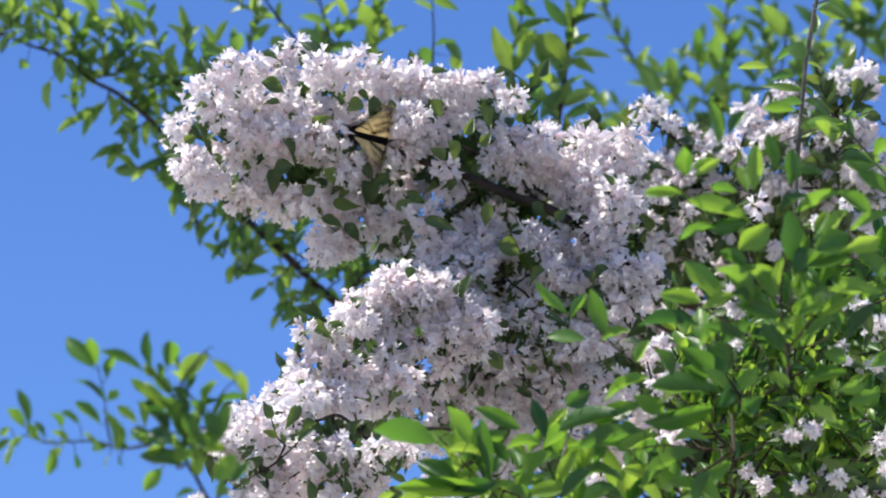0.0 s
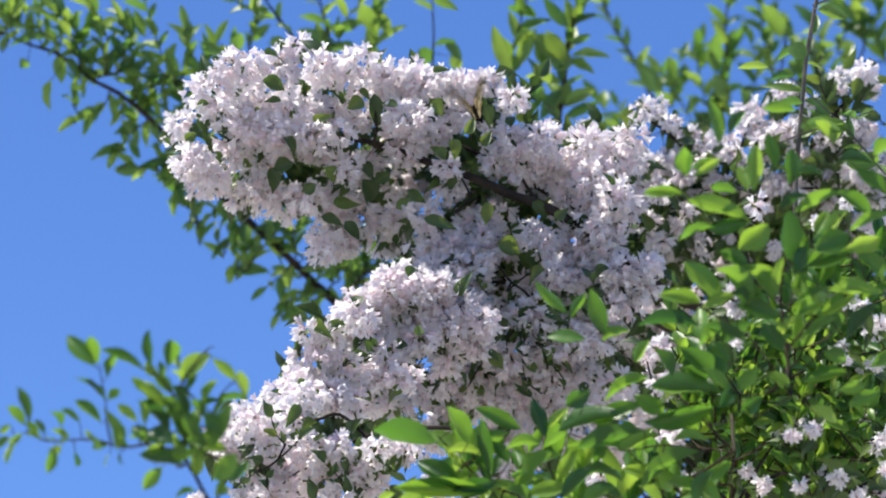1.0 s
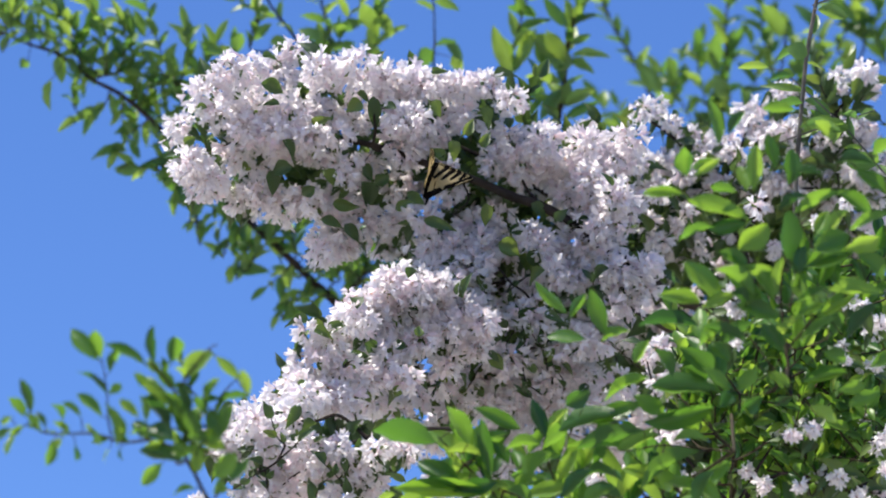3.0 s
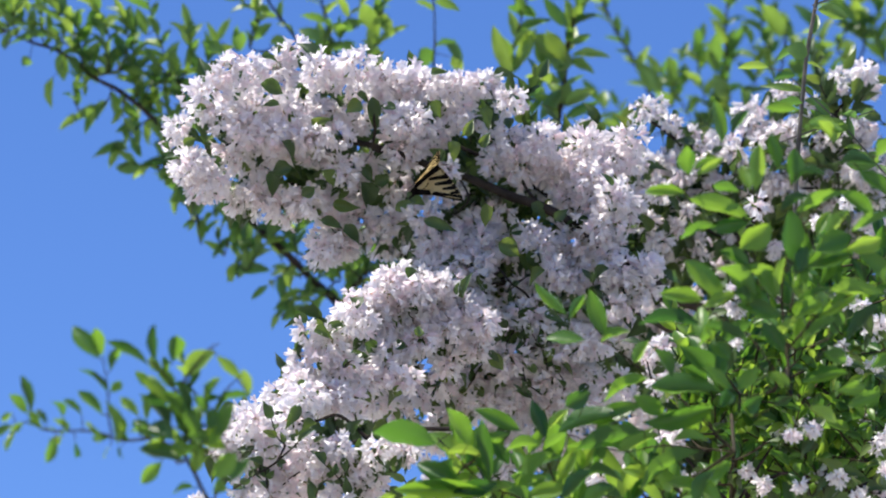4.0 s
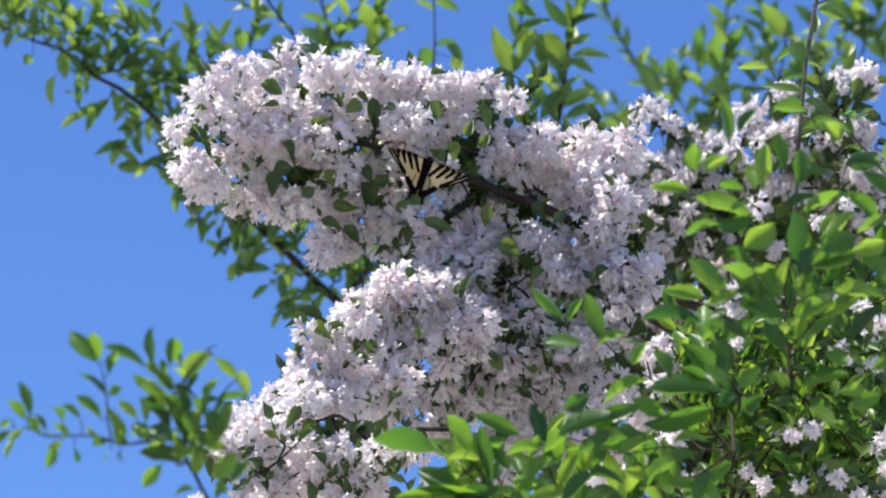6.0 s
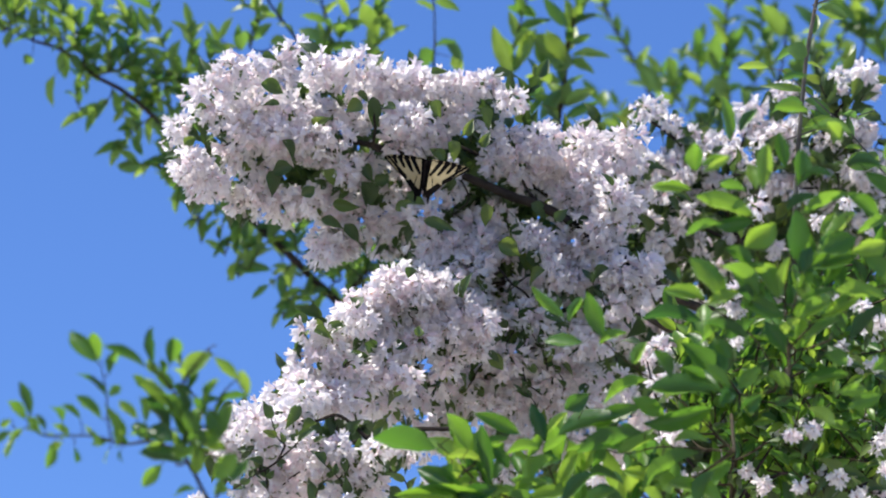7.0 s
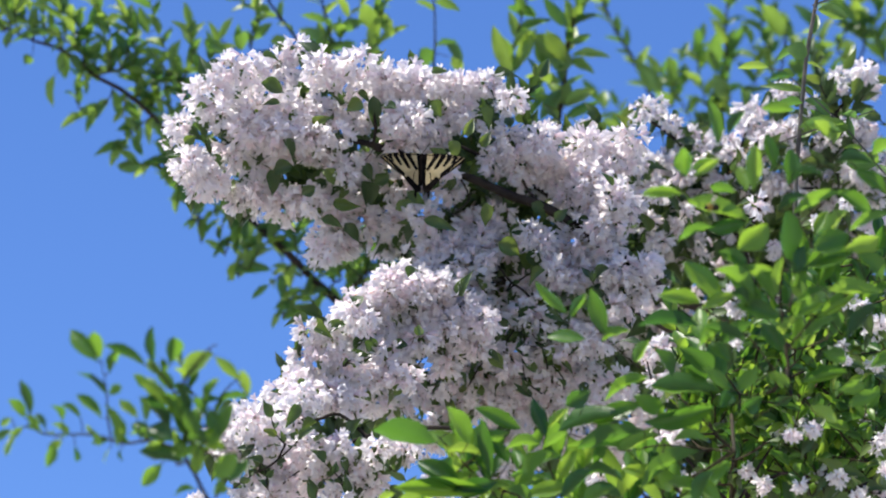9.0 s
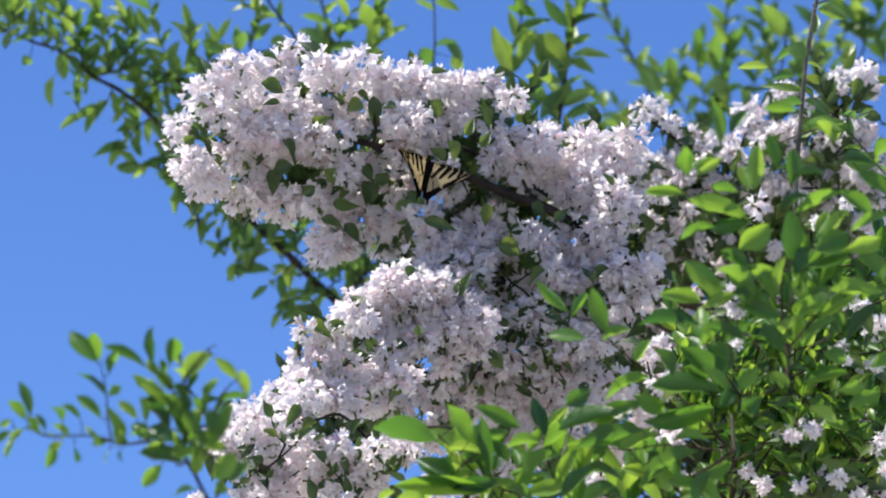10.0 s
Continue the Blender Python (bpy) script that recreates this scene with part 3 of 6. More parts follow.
crown.blossoms([(14.6, 24.9, 1.9), (12.3, 23.5, 1.7), (9.3, 23.9, 1.3), (7.9, 21.4, 1.2), (13.9, 18.7, 1.9), (16.2, 16.2, 1.5), 
    (2.3, 17.7, 1.9), (4.6, 18.5, 1.5), (0.2, 14.5, 1.5), (8.9, 12.7, 0.9), (-10, 12.2, 1.9), (-11.6, 9.1, 1.9), 
    (-8.3, 8.5, 1.2), (2.3, 9.1, 1.2), (-3.9, 10.8, 0.9), (-18.5, 17.7, 2), (-15.4, 11.6, 1.5), (-17, 20, 1.9), 
    (-6.2, 18.5, 1.5), (-2.3, 17.7, 1.4)], depth=(-3, 3), behind=0.4)
crown.blossoms([(17, 21.2, 1.9), (10.8, 18.9, 1.5), (15.8, 12.7, 1.5), (11.6, 26.1, 1.4), (6.2, 26.6, 1.4), (10, 15.4, 1.4), 
    (0.8, 22.4, 1.5), (5, 22.4, 1.4), (7.7, 17.7, 1.4)], depth=(-4, 2), behind=0.3)
crown.shoot([(-2.3, 0, 10), (-3.9, 0, 13.9), (-7.7, 0, 17.7)], 1.2, (2.2, 3.6))
crown.shoot([(10.8, 0, 27.8), (8.5, 0, 31.6), (7.7, 0, 35.5)], 1.4, (2.5, 4.0))
crown.shoot([(-17, 0, 18.5), (-15.4, 0, 12.3), (-13.9, 0, 6.9)], 1.2, (2.2, 3.6))
crown.shoot([(8.5, 0, 17.7), (4.6, 0, 23.1), (3.1, 0, 26.2)], 1.4, (2.5, 4.0))
crown.shoot([(-10.8, 0, 10.8), (-12.3, 0, 15.4), (-10.8, 0, 20)], 1.2, (2.2, 3.6))
crown.thicket([(-16.2, 12.3, 4.6, 6), (-6.2, 17.7, 4.6, 6), (6.2, 20, 4.6, 4), (12.3, 23.9, 3.9, 3), (-26.2, -3.1, 6.2, 6), 
    (-14.6, -3.1, 6.9, 8), (-37, 17.7, 4.6, 5), (-18.5, 8.5, 3.9, 5)], 1.3, (2.2, 3.8), (5, 9), (3, 12))
crown.thicket([(-14.6, 18.5, 3, 1), (-10.8, 20.8, 3, 2), (-6.9, 17.7, 3, 1), (-3.1, 20, 3, 1), (0.8, 21.6, 3, 1), (6.2, 25.4, 3, 1), (10.8, 27.8, 3, 2), (13.9, 23.1, 3, 1),
    (8.5, 19.3, 3, 2), (-13.9, 10.8, 3, 2), (-9.3, 12.3, 3, 2), (-17, 13, 3, 1)], 1.3, (2.2, 3.8), (4, 7), (-5, 4))
crown.blossoms([(-17.0, 20.9, 1.9), (-14.7, 17.4, 1.7), (-12.0, 15.1, 1.6), (-16.2, 13.5, 1.9), (-10.1, 19.3, 1.7), (-7.0, 21.3, 1.7), (-3.5, 22.4, 1.5), (-7.7, 16.6, 1.5), (-12.0, 9.3, 1.8), (-14.7, 7.0, 1.8), (-8.9, 10.5, 1.4), (-19.3, 17.8, 2.0), (-0.8, 20.1, 1.5), (-4.7, 18.2, 1.4), (2.3, 17.8, 1.4), (7.7, 21.6, 1.4), (12.3, 20.1, 1.5), (5.4, 16.2, 1.3), (14.6, 25.5, 1.6), (0.7, 24.0, 1.3)], depth=(-5, -1), behind=0.2, leaves=0.4)
crown.blossoms([(-13.5, 16.6, 1.5), (-11.4, 12.4, 1.4), (-13.9, 10.1, 1.6), (-9.7, 14.3, 1.2), (-15.5, 12.8, 1.5)], depth=(-10, -7), behind=0.0, leaves=1.0)

threaded = Limb(bush, "flowering_branch", (0.353, 4.876, 3.114), [
    ([(0, 0, -6.8), (-4.1, 0, -2.7), (-7.5, 0, 1.4), (-9.6, 0, 6.8), (-10.6, 0, 10.9)], 0.25, 0.1),
    ([(0, 0, -6.8), (-6.8, 0, -4.1), (-13, 0, -3.1), (-17.1, 0, -3.1)], 0.2, 0.1),
    ([(0, 0, -6.8), (5.5, 0, -2.7), (10.9, 0, -3.1), (16.4, 0, 0.7)], 0.22, 0.1),
    ([(0, 0, -6.8), (4.1, 0, 0), (6.8, 0, 2.4), (15.7, 0, 4.1)], 0.2, 0.1),
    ([(12.3, 0, -6.8), (15.7, 0, -4.2), (19.1, 0, -4)], 0.5, 0.4)], "thin branches with white flowers among the broad leaves", seed=17)
threaded.blossoms([(-9.4, 12.2, 1.9), (-8.8, 9.9, 1.8), (-9.2, 7.5, 1.5), (-7.5, 1.9, 1.6), (-16.5, -2.9, 1.6), 
    (-12.6, -2.4, 1.1), (-6.8, -3.4, 1.4), (3.1, -4.2, 1), (10.3, -2.9, 1), (12.2, -3.4, 0.8), (7.7, 2.9, 1.1), 
    (5.5, 2.4, 0.8), (16.5, 4.1, 1), (17.2, 0.7, 1), (15.4, -5.1, 0.8), (14, 18.3, 1.2), (16.4, 14.2, 1.1), 
    (-1, 17.1, 0.8), (10.3, 27.7, 0.8), (2.7, 29.7, 1.2), (13.7, 30.1, 1), (0, 13.7, 0.7), (13, 12.3, 0.8), 
    (16.4, 10.3, 1), (1.4, -2.4, 0.8)], depth=(-2, 3), behind=0.0, leaves=0.2)
threaded.blossoms([(-0.7, 13.6, 0.7), (-1.0, 19.8, 0.8), (-0.6, 17.4, 0.9), (8.2, 3.0, 0.9), (5.8, 2.6, 0.8), (11.6, -2.6, 1.0), (2.7, -3.5, 0.8), (6.8, -3.5, 0.8), (13.7, -5.0, 1.0), (16.7, 2.0, 1.1), (17.2, -1.4, 1.1), (12.3, 11.4, 0.6), (16.0, 10.9, 0.8), (16.7, 15.7, 0.8), (11.6, 18.4, 0.9), (14.3, 17.7, 0.9), (-5.8, -3.5, 1.2), (-4.1, -2.4, 0.9), (-9.9, 8.7, 1.0)], depth=(-14, -9), behind=0.0, leaves=0.1)

inner = Limb(bush, "flowering_branch", (0.375, 5.764, 3.305), [
    ([(0, 0, 0), (-4, 0, 11.3), (-10.5, 0, 20.9), (-15.3, 0, 27.3)], 0.5, 0.2),
    ([(0, 0, 0), (6.4, 0, 11.3), (10.5, 0, 22.5), (13.7, 0, 32.2)], 0.5, 0.2),
    ([(0, 0, 0), (16.1, 0, 8), (23.3, 0, 16.1)], 0.5, 0.2),
    ([(0, 0, 0), (-12.1, 0, 4), (-24.1, 0, 8), (-36.2, 0, 11.3)], 0.4, 0.2)], "shaded inner branches with flowers and small leaves", seed=15, hang=0.8)
inner.blossoms([(inner.rng.uniform(-18, 26), inner.rng.uniform(2, 42), inner.rng.uniform(2.2, 3.4)) for _ in range(46)], depth=(-6, 4), density=0.6, behind=0.0)
inner.blossoms([(inner.rng.uniform(-40, -8), inner.rng.uniform(2, 20), inner.rng.uniform(2.2, 3.2)) for _ in range(16)], depth=(-4, 4), density=0.8, behind=0.0)
inner.blossoms([(-9.7, 30.6, 2.4), (-6.8, 27.3, 2.6), (-12.1, 23.7, 2.7), (-5.6, 22.5, 2.4), (-8.8, 33.8, 2.3), 
    (-3.2, 29, 2.3), (-13.7, 27.3, 2.3), (-4.8, 16.9, 2.4), (-10.5, 16.1, 2.4), (-12.5, 16.1, 2.4), 
    (-9.7, 27.3, 2.3), (-8.8, 12.9, 2.3), (-13.7, 8.8, 2.3)], depth=(-14, -6), behind=0.0)
inner.thicket([(-9.7, 29, 4, 8), (-5.6, 20.9, 4.8, 8), (2.8, 31.8, 2, 5), (-0.4, 9.7, 2.4, 5), (11.3, 2.4, 3.2, 5), 
    (4, 2.4, 3.2, 4), (-21.7, 3.2, 4, 5), (-9.7, 3.2, 4, 4), (21.3, 5.2, 2.8, 6), (-12.9, 19.7, 2.4, 5), 
    (24.9, 26.5, 2.4, 4), (13.7, 2.4, 3.2, 4)], 1.1, (2.4, 4.0), (5, 9), (-8, 2), named=False)
inner.thicket([(6.4, 42.6, 4.8, 14), (15.3, 42.6, 4.8, 16), (23.3, 41, 4.8, 16), (0, 40.2, 4.8, 10), (20.1, 45.8, 4, 8), 
    (12.1, 37, 5.6, 10)], 1.1, (2.4, 4.0), (5, 10), (-6, 8), named=False)
inner.thicket([(-12.1, 33.8, 7.2, 10), (0, 30.6, 9.7, 16), (12.1, 30.6, 9.7, 16), (21.7, 32.2, 6.4, 10), 
    (-12.1, 20.9, 7.2, 10), (0, 16.1, 9.7, 16), (12.1, 16.1, 9.7, 16), (21.7, 16.1, 8, 14), (0, 4.8, 9.7, 14), 
    (16.1, 4, 11.3, 16), (-20.1, 8, 8, 8), (-34.6, 27.3, 7.2, 8)], 1.1, (2.4, 4.0), (5, 10), (-2, 12), named=False)

rear = Limb(bush, "flowering_branch", (0.283, 5.301, 3.466), [
    ([(0, 0, 0), (-7.5, 0, 7.5), (-15.1, 0, 13.6), (-24.1, 0, 18.8), (-34.7, 0, 22.6), (-45.2, 0, 24.9), 
    (-55, 0, 24.9)], 0.4, 0.15),
    ([(0, 0, 0), (-10.5, 0, 1.5), (-19.6, 0, 1.5), (-28.6, 0, 0), (-36.2, 0, -4.5), (-42.2, 0, -10.5), 
    (-48.2, 0, -18.1)], 0.4, 0.15),
    ([(-19.6, 0, 1.5), (-25.6, 0, 6), (-31.6, 0, 9), (-39.2, 0, 11.3), (-46.7, 0, 14.3), (-55, 0, 16.6)], 0.3, 0.12)], "shaded branch behind the flowers with small dark leaves", seed=16)
rear.thicket([(-42.9, 13.2, 3.8, 9), (-39.2, 14.3, 3, 6), (-47.5, 15.1, 3, 5)], 1.1, (2.4, 3.8), (4, 8), (-1, 5), named=False)
rear.thicket([(-55.8, 24.9, 5.3, 7), (-51.2, 17.3, 5.3, 8), (-45.2, 24.1, 6, 9), (-39.2, 19.6, 6, 10), (-33.2, 25.6, 5.3, 8), 
    (-28.6, 18.8, 6, 12), (-22.6, 22.6, 4.5, 7), (-19.6, 15.1, 6, 10), (-12.1, 16.6, 6, 9), (-7.5, 10.5, 6, 8), 
    (-34.7, 12.8, 5.3, 8), (-25.6, 10.5, 6, 10), (-16.6, 7.5, 6, 10)], 1.1, (2.4, 3.8), (4, 8), (0, 7), named=False)
rear.thicket([(-22.6, 3, 6, 10), (-15.1, 0, 6, 9), (-30.1, 1.5, 4.5, 6), (-34.7, -4.5, 4.5, 7), (-27.1, -5.3, 6, 10), 
    (-19.6, -6, 6.8, 10), (-40.7, -9, 4.5, 7), (-34.7, -12.1, 4.5, 8), (-45.2, -15.1, 4.5, 7), 
    (-39.2, -16.6, 4.5, 7), (-45.2, -21.8, 4.5, 7), (-51.2, -21.1, 3.8, 6), (-40.7, -23.4, 3.8, 4), 
    (-49.7, -25.6, 3.8, 5), (-12.1, -9, 6, 8)], 1.1, (2.4, 3.8), (4, 8), (0, 7), named=False)
rear.blossoms([(rear.rng.uniform(-46, -6), rear.rng.uniform(4, 20), rear.rng.uniform(2.0, 2.8)) for _ in range(12)], depth=(0, 5), density=0.8, behind=0.0)
rear.blossoms([(rear.rng.uniform(-30, -4), rear.rng.uniform(-14, 6), rear.rng.uniform(2.0, 2.8)) for _ in range(16)], depth=(0, 5), density=0.8, behind=0.0)

# ---- tree behind ----
tree = Plant("fruit_tree", (0.75, 6.6, 0.0), "young fruit tree with slender dark branches and narrow green leaves", "tree", TREE_LEAVES, BARK)
LEAF = (2.5, 4.6)

bough = Limb(tree, "bough", (0.031, 6.108, 3.532), [
    ([(0, 0, 0), (-10.3, 0, 10.3), (-18.4, 0, 18.6), (-22.3, 0, 22.3), (-27.5, 0, 27.5), (-32.6, 0, 32.2), 
    (-37.3, 0, 36.7), (-42, 0, 42), (-47.2, 0, 47.6), (-51.9, 0, 51.5), (-55.8, 0, 53.6), (-60.9, 0, 57.5), 
    (-65.2, 0, 59), (-70.4, 0, 61.3), (-75.5, 0, 63.5)], 0.75, 0.13),
    ([(-18.4, 0, 18.6), (-15.4, 0, 23.2), (-10.3, 0, 27), (-5.1, 0, 30.9), (-1.7, 0, 36.9)], 0.35, 0.15),
    ([(-27.5, 0, 28.7), (-23.6, 0, 32.2), (-18.9, 0, 36)], 0.28, 0.12)], "long slanting dark bough with narrow leaves", seed=21)
bough.shoot([(-55.8, 0, 53.6), (-51.9, 0, 54.7), (-48, 0, 54.2), (-42.9, 0, 53.2)], 1.2, LEAF)
bough.shoot([(-40.8, 0, 48), (-44.2, 0, 54.9), (-45.9, 0, 59.2), (-47, 0, 62.6), (-47.9, 0, 66.5)], 1.3, LEAF)
bough.shoot([(-65.2, 0, 59), (-66.1, 0, 61.8), (-68.6, 0, 63.5), (-72.1, 0, 64.3)], 1.2, LEAF)
bough.shoot([(-60.9, 0, 57.5), (-62.2, 0, 60.1), (-65.2, 0, 62.6), (-66.9, 0, 65.2)], 1.2, LEAF)
bough.shoot([(-57.5, 0, 55.8), (-58.3, 0, 59.2), (-60.1, 0, 63.5)], 1.2, LEAF)
bough.shoot([(-54.1, 0, 54.1), (-53.6, 0, 60.1), (-56.2, 0, 65.2)], 1.0, LEAF)
bough.shoot([(-50.6, 0, 54.5), (-49.9, 0, 57.5), (-50.1, 0, 60.9)], 1.0, LEAF)
bough.shoot([(-60.9, 0, 57.5), (-58.3, 0, 55.8), (-57.5, 0, 53.2)], 1.0, LEAF, drop=0.6)
bough.shoot([(-53.2, 0, 51.9), (-54.1, 0, 49.8), (-57.5, 0, 48)], 1.3, LEAF, drop=0.5)
bough.shoot([(-47.2, 0, 47.6), (-49.8, 0, 45.5), (-51.9, 0, 42.9)], 1.3, LEAF, drop=0.4)
bough.shoot([(-51.1, 0, 51.1), (-51.5, 0, 48), (-50.2, 0, 44.6)], 1.3, LEAF, drop=0.5)
bough.shoot([(-41.6, 0, 41.6), (-46.3, 0, 40.3), (-50.2, 0, 40.2)], 1.2, LEAF, drop=0.3)
bough.shoot([(-42, 0, 42), (-42.5, 0, 39.5), (-43.1, 0, 36.9)], 1.3, LEAF, drop=0.6)
bough.shoot([(-42, 0, 42.5), (-43.8, 0, 46.3), (-44.6, 0, 49.8)], 1.1, LEAF)
bough.shoot([(-36, 0, 35.6), (-37.8, 0, 33), (-40.3, 0, 31.9)], 1.3, LEAF, drop=0.3)
bough.shoot([(-32.6, 0, 32.2), (-34.7, 0, 29.6), (-35.6, 0, 28.7)], 1.0, LEAF, drop=0.4)
bough.shoot([(-30, 0, 29.6), (-32.6, 0, 27.5), (-34.3, 0, 24.9)], 1.1, LEAF, drop=0.3)
bough.shoot([(-25.7, 0, 25.3), (-27.9, 0, 23.2), (-29.6, 0, 21.9)], 1.1, LEAF, drop=0.3)
bough.shoot([(-22.3, 0, 22.3), (-25.3, 0, 20.6), (-27.5, 0, 18)], 1.1, LEAF, drop=0.3)
bough.shoot([(-22.3, 0, 22.3), (-20.6, 0, 25.7), (-18.9, 0, 28.3)], 1.1, LEAF)
bough.shoot([(-18.4, 0, 18.9), (-15.4, 0, 23.2), (-13.7, 0, 26.6)], 1.1, LEAF)
bough.shoot([(-15.4, 0, 23.2), (-12, 0, 24.9), (-8.6, 0, 25.7)], 1.1, LEAF)
bough.shoot([(-18.9, 0, 18.9), (-20.6, 0, 20.6), (-24, 0, 18.9)], 1.1, LEAF, drop=0.3)
bough.shoot([(-68.6, 0, 60.7), (-69.5, 0, 63.5), (-71.2, 0, 66.1)], 1.1, LEAF)
bough.shoot([(-63.5, 0, 58.3), (-63.9, 0, 61.8), (-63.5, 0, 65.2)], 1.1, LEAF)
bough.shoot([(-51.9, 0, 54.5), (-50.6, 0, 59.2), (-51.9, 0, 63.5)], 1.1, LEAF)
bough.shoot([(-54.9, 0, 54.2), (-57.5, 0, 57.5), (-56.6, 0, 60.9)], 1.1, LEAF)
bough.shoot([(-42.9, 0, 52.3), (-41.2, 0, 56.6), (-41.6, 0, 60.9)], 1.1, LEAF)
bough.shoot([(-41.2, 0, 51.5), (-38.6, 0, 55.8), (-36.9, 0, 59.2)], 1.1, LEAF)
bough.shoot([(-48.9, 0, 48.9), (-47.2, 0, 52.3), (-44.6, 0, 51.5)], 1.1, LEAF)
bough.shoot([(-33.5, 0, 32.2), (-30, 0, 36), (-32.6, 0, 37.8)], 1.2, LEAF)
bough.thicket([(-68, 62, 3, 2), (-59.2, 55.8, 3, 3), (-54, 57, 3, 2), (-48.9, 49.8, 3.5, 4), (-44, 54, 3.5, 3), (-44.6, 42.9, 3.5, 3),
    (-40.3, 35.2, 3, 3), (-36, 30.9, 3, 3), (-31, 27, 3, 3), (-27.5, 22, 3, 2), (-24, 28.3, 3, 3), (-18.9, 26, 3, 4), (-14.6, 24.9, 3, 4), (-11.2, 29.2, 3, 4), (-62, 60, 3, 2)],
    1.2, (2.4, 4.2), (4, 7), (-3, 4))
bough.placed_leaves([(-61.9, 53.6, -62.6, 48.7, 1.9), (-54.5, 48.9, -59.2, 47.4, 2.2), (-50.6, 42.7, -56.2, 43.1, 1.9), 
    (-65.6, 56.6, -66.8, 55.9, 1.4), (-29.2, 24.2, -35.2, 24.9, 1.7), (-40.3, 31.3, -42, 30.7, 1.2), 
    (-42.9, 36.9, -43.1, 34.5, 1.2), (-61.8, 59.9, -68.2, 60.2, 1.2), (-48.9, 40.3, -52.3, 39.6, 1.7), 
    (-40.8, 62.2, -42, 60.1, 1.4), (-44.6, 56.6, -50.6, 57.7, 1.2), (-35.6, 57.1, -39.5, 59.2, 1.5), 
    (-33.9, 57.5, -34.5, 61.3, 1.5), (-33.5, 57.5, -33.3, 60.9, 1.4), (-48, 60.1, -49.3, 64.3, 1.5)])

top_twigs = Limb(tree, "bough", (-0.072, 5.981, 3.878), [
    ([(0, 0, 0), (-6.9, 0, 12), (-12, 0, 18), (-14.2, 0, 21.3), (-17.2, 0, 25.3), (-19.3, 0, 28.3), (-20.6, 0, 31.7)], 0.3, 0.16),
    ([(-6.9, 0, 12), (-10.3, 0, 18), (-9.9, 0, 23.2), (-11.2, 0, 28.3), (-12, 0, 30.9)], 0.2, 0.12),
    ([(0, 0, 0), (-3.4, 0, 12.9), (-3.9, 0, 18.9), (-3, 0, 23.2), (-1.5, 0, 29.2)], 0.25, 0.12),
    ([(0, 0, 0), (5.1, 0, 11.2), (5.8, 0, 19.3), (6, 0, 23.2), (5.8, 0, 29.2)], 0.22, 0.12),
    ([(-14.2, 0, 21.3), (-21.4, 0, 20.6), (-21.9, 0, 23.2), (-20.6, 0, 26.6), (-22.3, 0, 29.6)], 0.16, 0.1)], "upright twigs with narrow leaves against the sky", seed=22)
top_twigs.shoot([(-21.9, 0, 21.4), (-20.6, 0, 26.6), (-22.3, 0, 29.6)], 1.1, LEAF)
top_twigs.shoot([(-12, 0, 18), (-10.3, 0, 23.2), (-11.6, 0, 28.3)], 1.1, LEAF)
top_twigs.shoot([(-9, 0, 19.7), (-7.6, 0, 24.9), (-4.3, 0, 28.7)], 1.1, LEAF)
top_twigs.shoot([(-3.9, 0, 18.9), (-3, 0, 23.2), (-1.5, 0, 28.3)], 1.1, LEAF)
top_twigs.shoot([(-15.4, 0, 23.2), (-18, 0, 25.7), (-24, 0, 28.3)], 1.3, LEAF)
top_twigs.placed_leaves([(5.8, 20.6, 3, 18.9, 2.9), (6, 21.4, 9.4, 22.3, 1.4), (7.7, 21.4, 11, 19.3, 1.7), (8.6, 19.7, 10.3, 17.6, 1.9), 
    (6, 27.9, 9.9, 27.3, 1.7), (5.8, 26.6, 3, 28.3, 1.5), (-2.7, 21.4, 1.7, 24.7, 1.5), 
    (-3.9, 21, -2.6, 25.7, 1.9), (-9.4, 20.6, -5.1, 21.4, 1.2), (-5.1, 22.3, -0.9, 17.2, 1.7), 
    (-11.2, 22.3, -14.6, 24, 1.9), (-10.7, 20.2, -12, 24.9, 2.1), (-8.6, 23.2, -5.1, 25.7, 1.9), 
    (-3.4, 24, -5.1, 27.9, 2.1), (-0.9, 23.2, -2.7, 27.5, 1.7), (-18.9, 21.9, -16.3, 22.3, 1.4)])

leader = Limb(tree, "bough", (0.150, 5.961, 3.789), [
    ([(0, 0, 0), (2.1, 0, 15.7), (3.2, 0, 23), (3.8, 0, 28.9), (4.9, 0, 33.2), (6.3, 0, 37.5)], 0.44, 0.30),
    ([(2.1, 0, 15.7), (-2.6, 0, 18.7), (-4.9, 0, 23), (-4.7, 0, 27.2), (-3.6, 0, 31.5), (-2.1, 0, 36.6)], 0.2, 0.12)], "straight dark upright shoot with broad leaves", seed=23)
leader.shoot([(2.1, 0, 15.7), (3.2, 0, 23), (3.8, 0, 28.9), (6.3, 0, 37.5)], 1.1, (3.2, 5.6), twig=False, start=0.1)
leader.shoot([(-4.9, 0, 23), (-4.7, 0, 27.2), (-3.6, 0, 31.5), (-2.1, 0, 36.6)], 1.5, (3.2, 5.6), twig=False)
leader.shoot([(-1.7, 0, 17.9), (-0.9, 0, 23), (0, 0, 26.4)], 1.2, (3.2, 5.2))
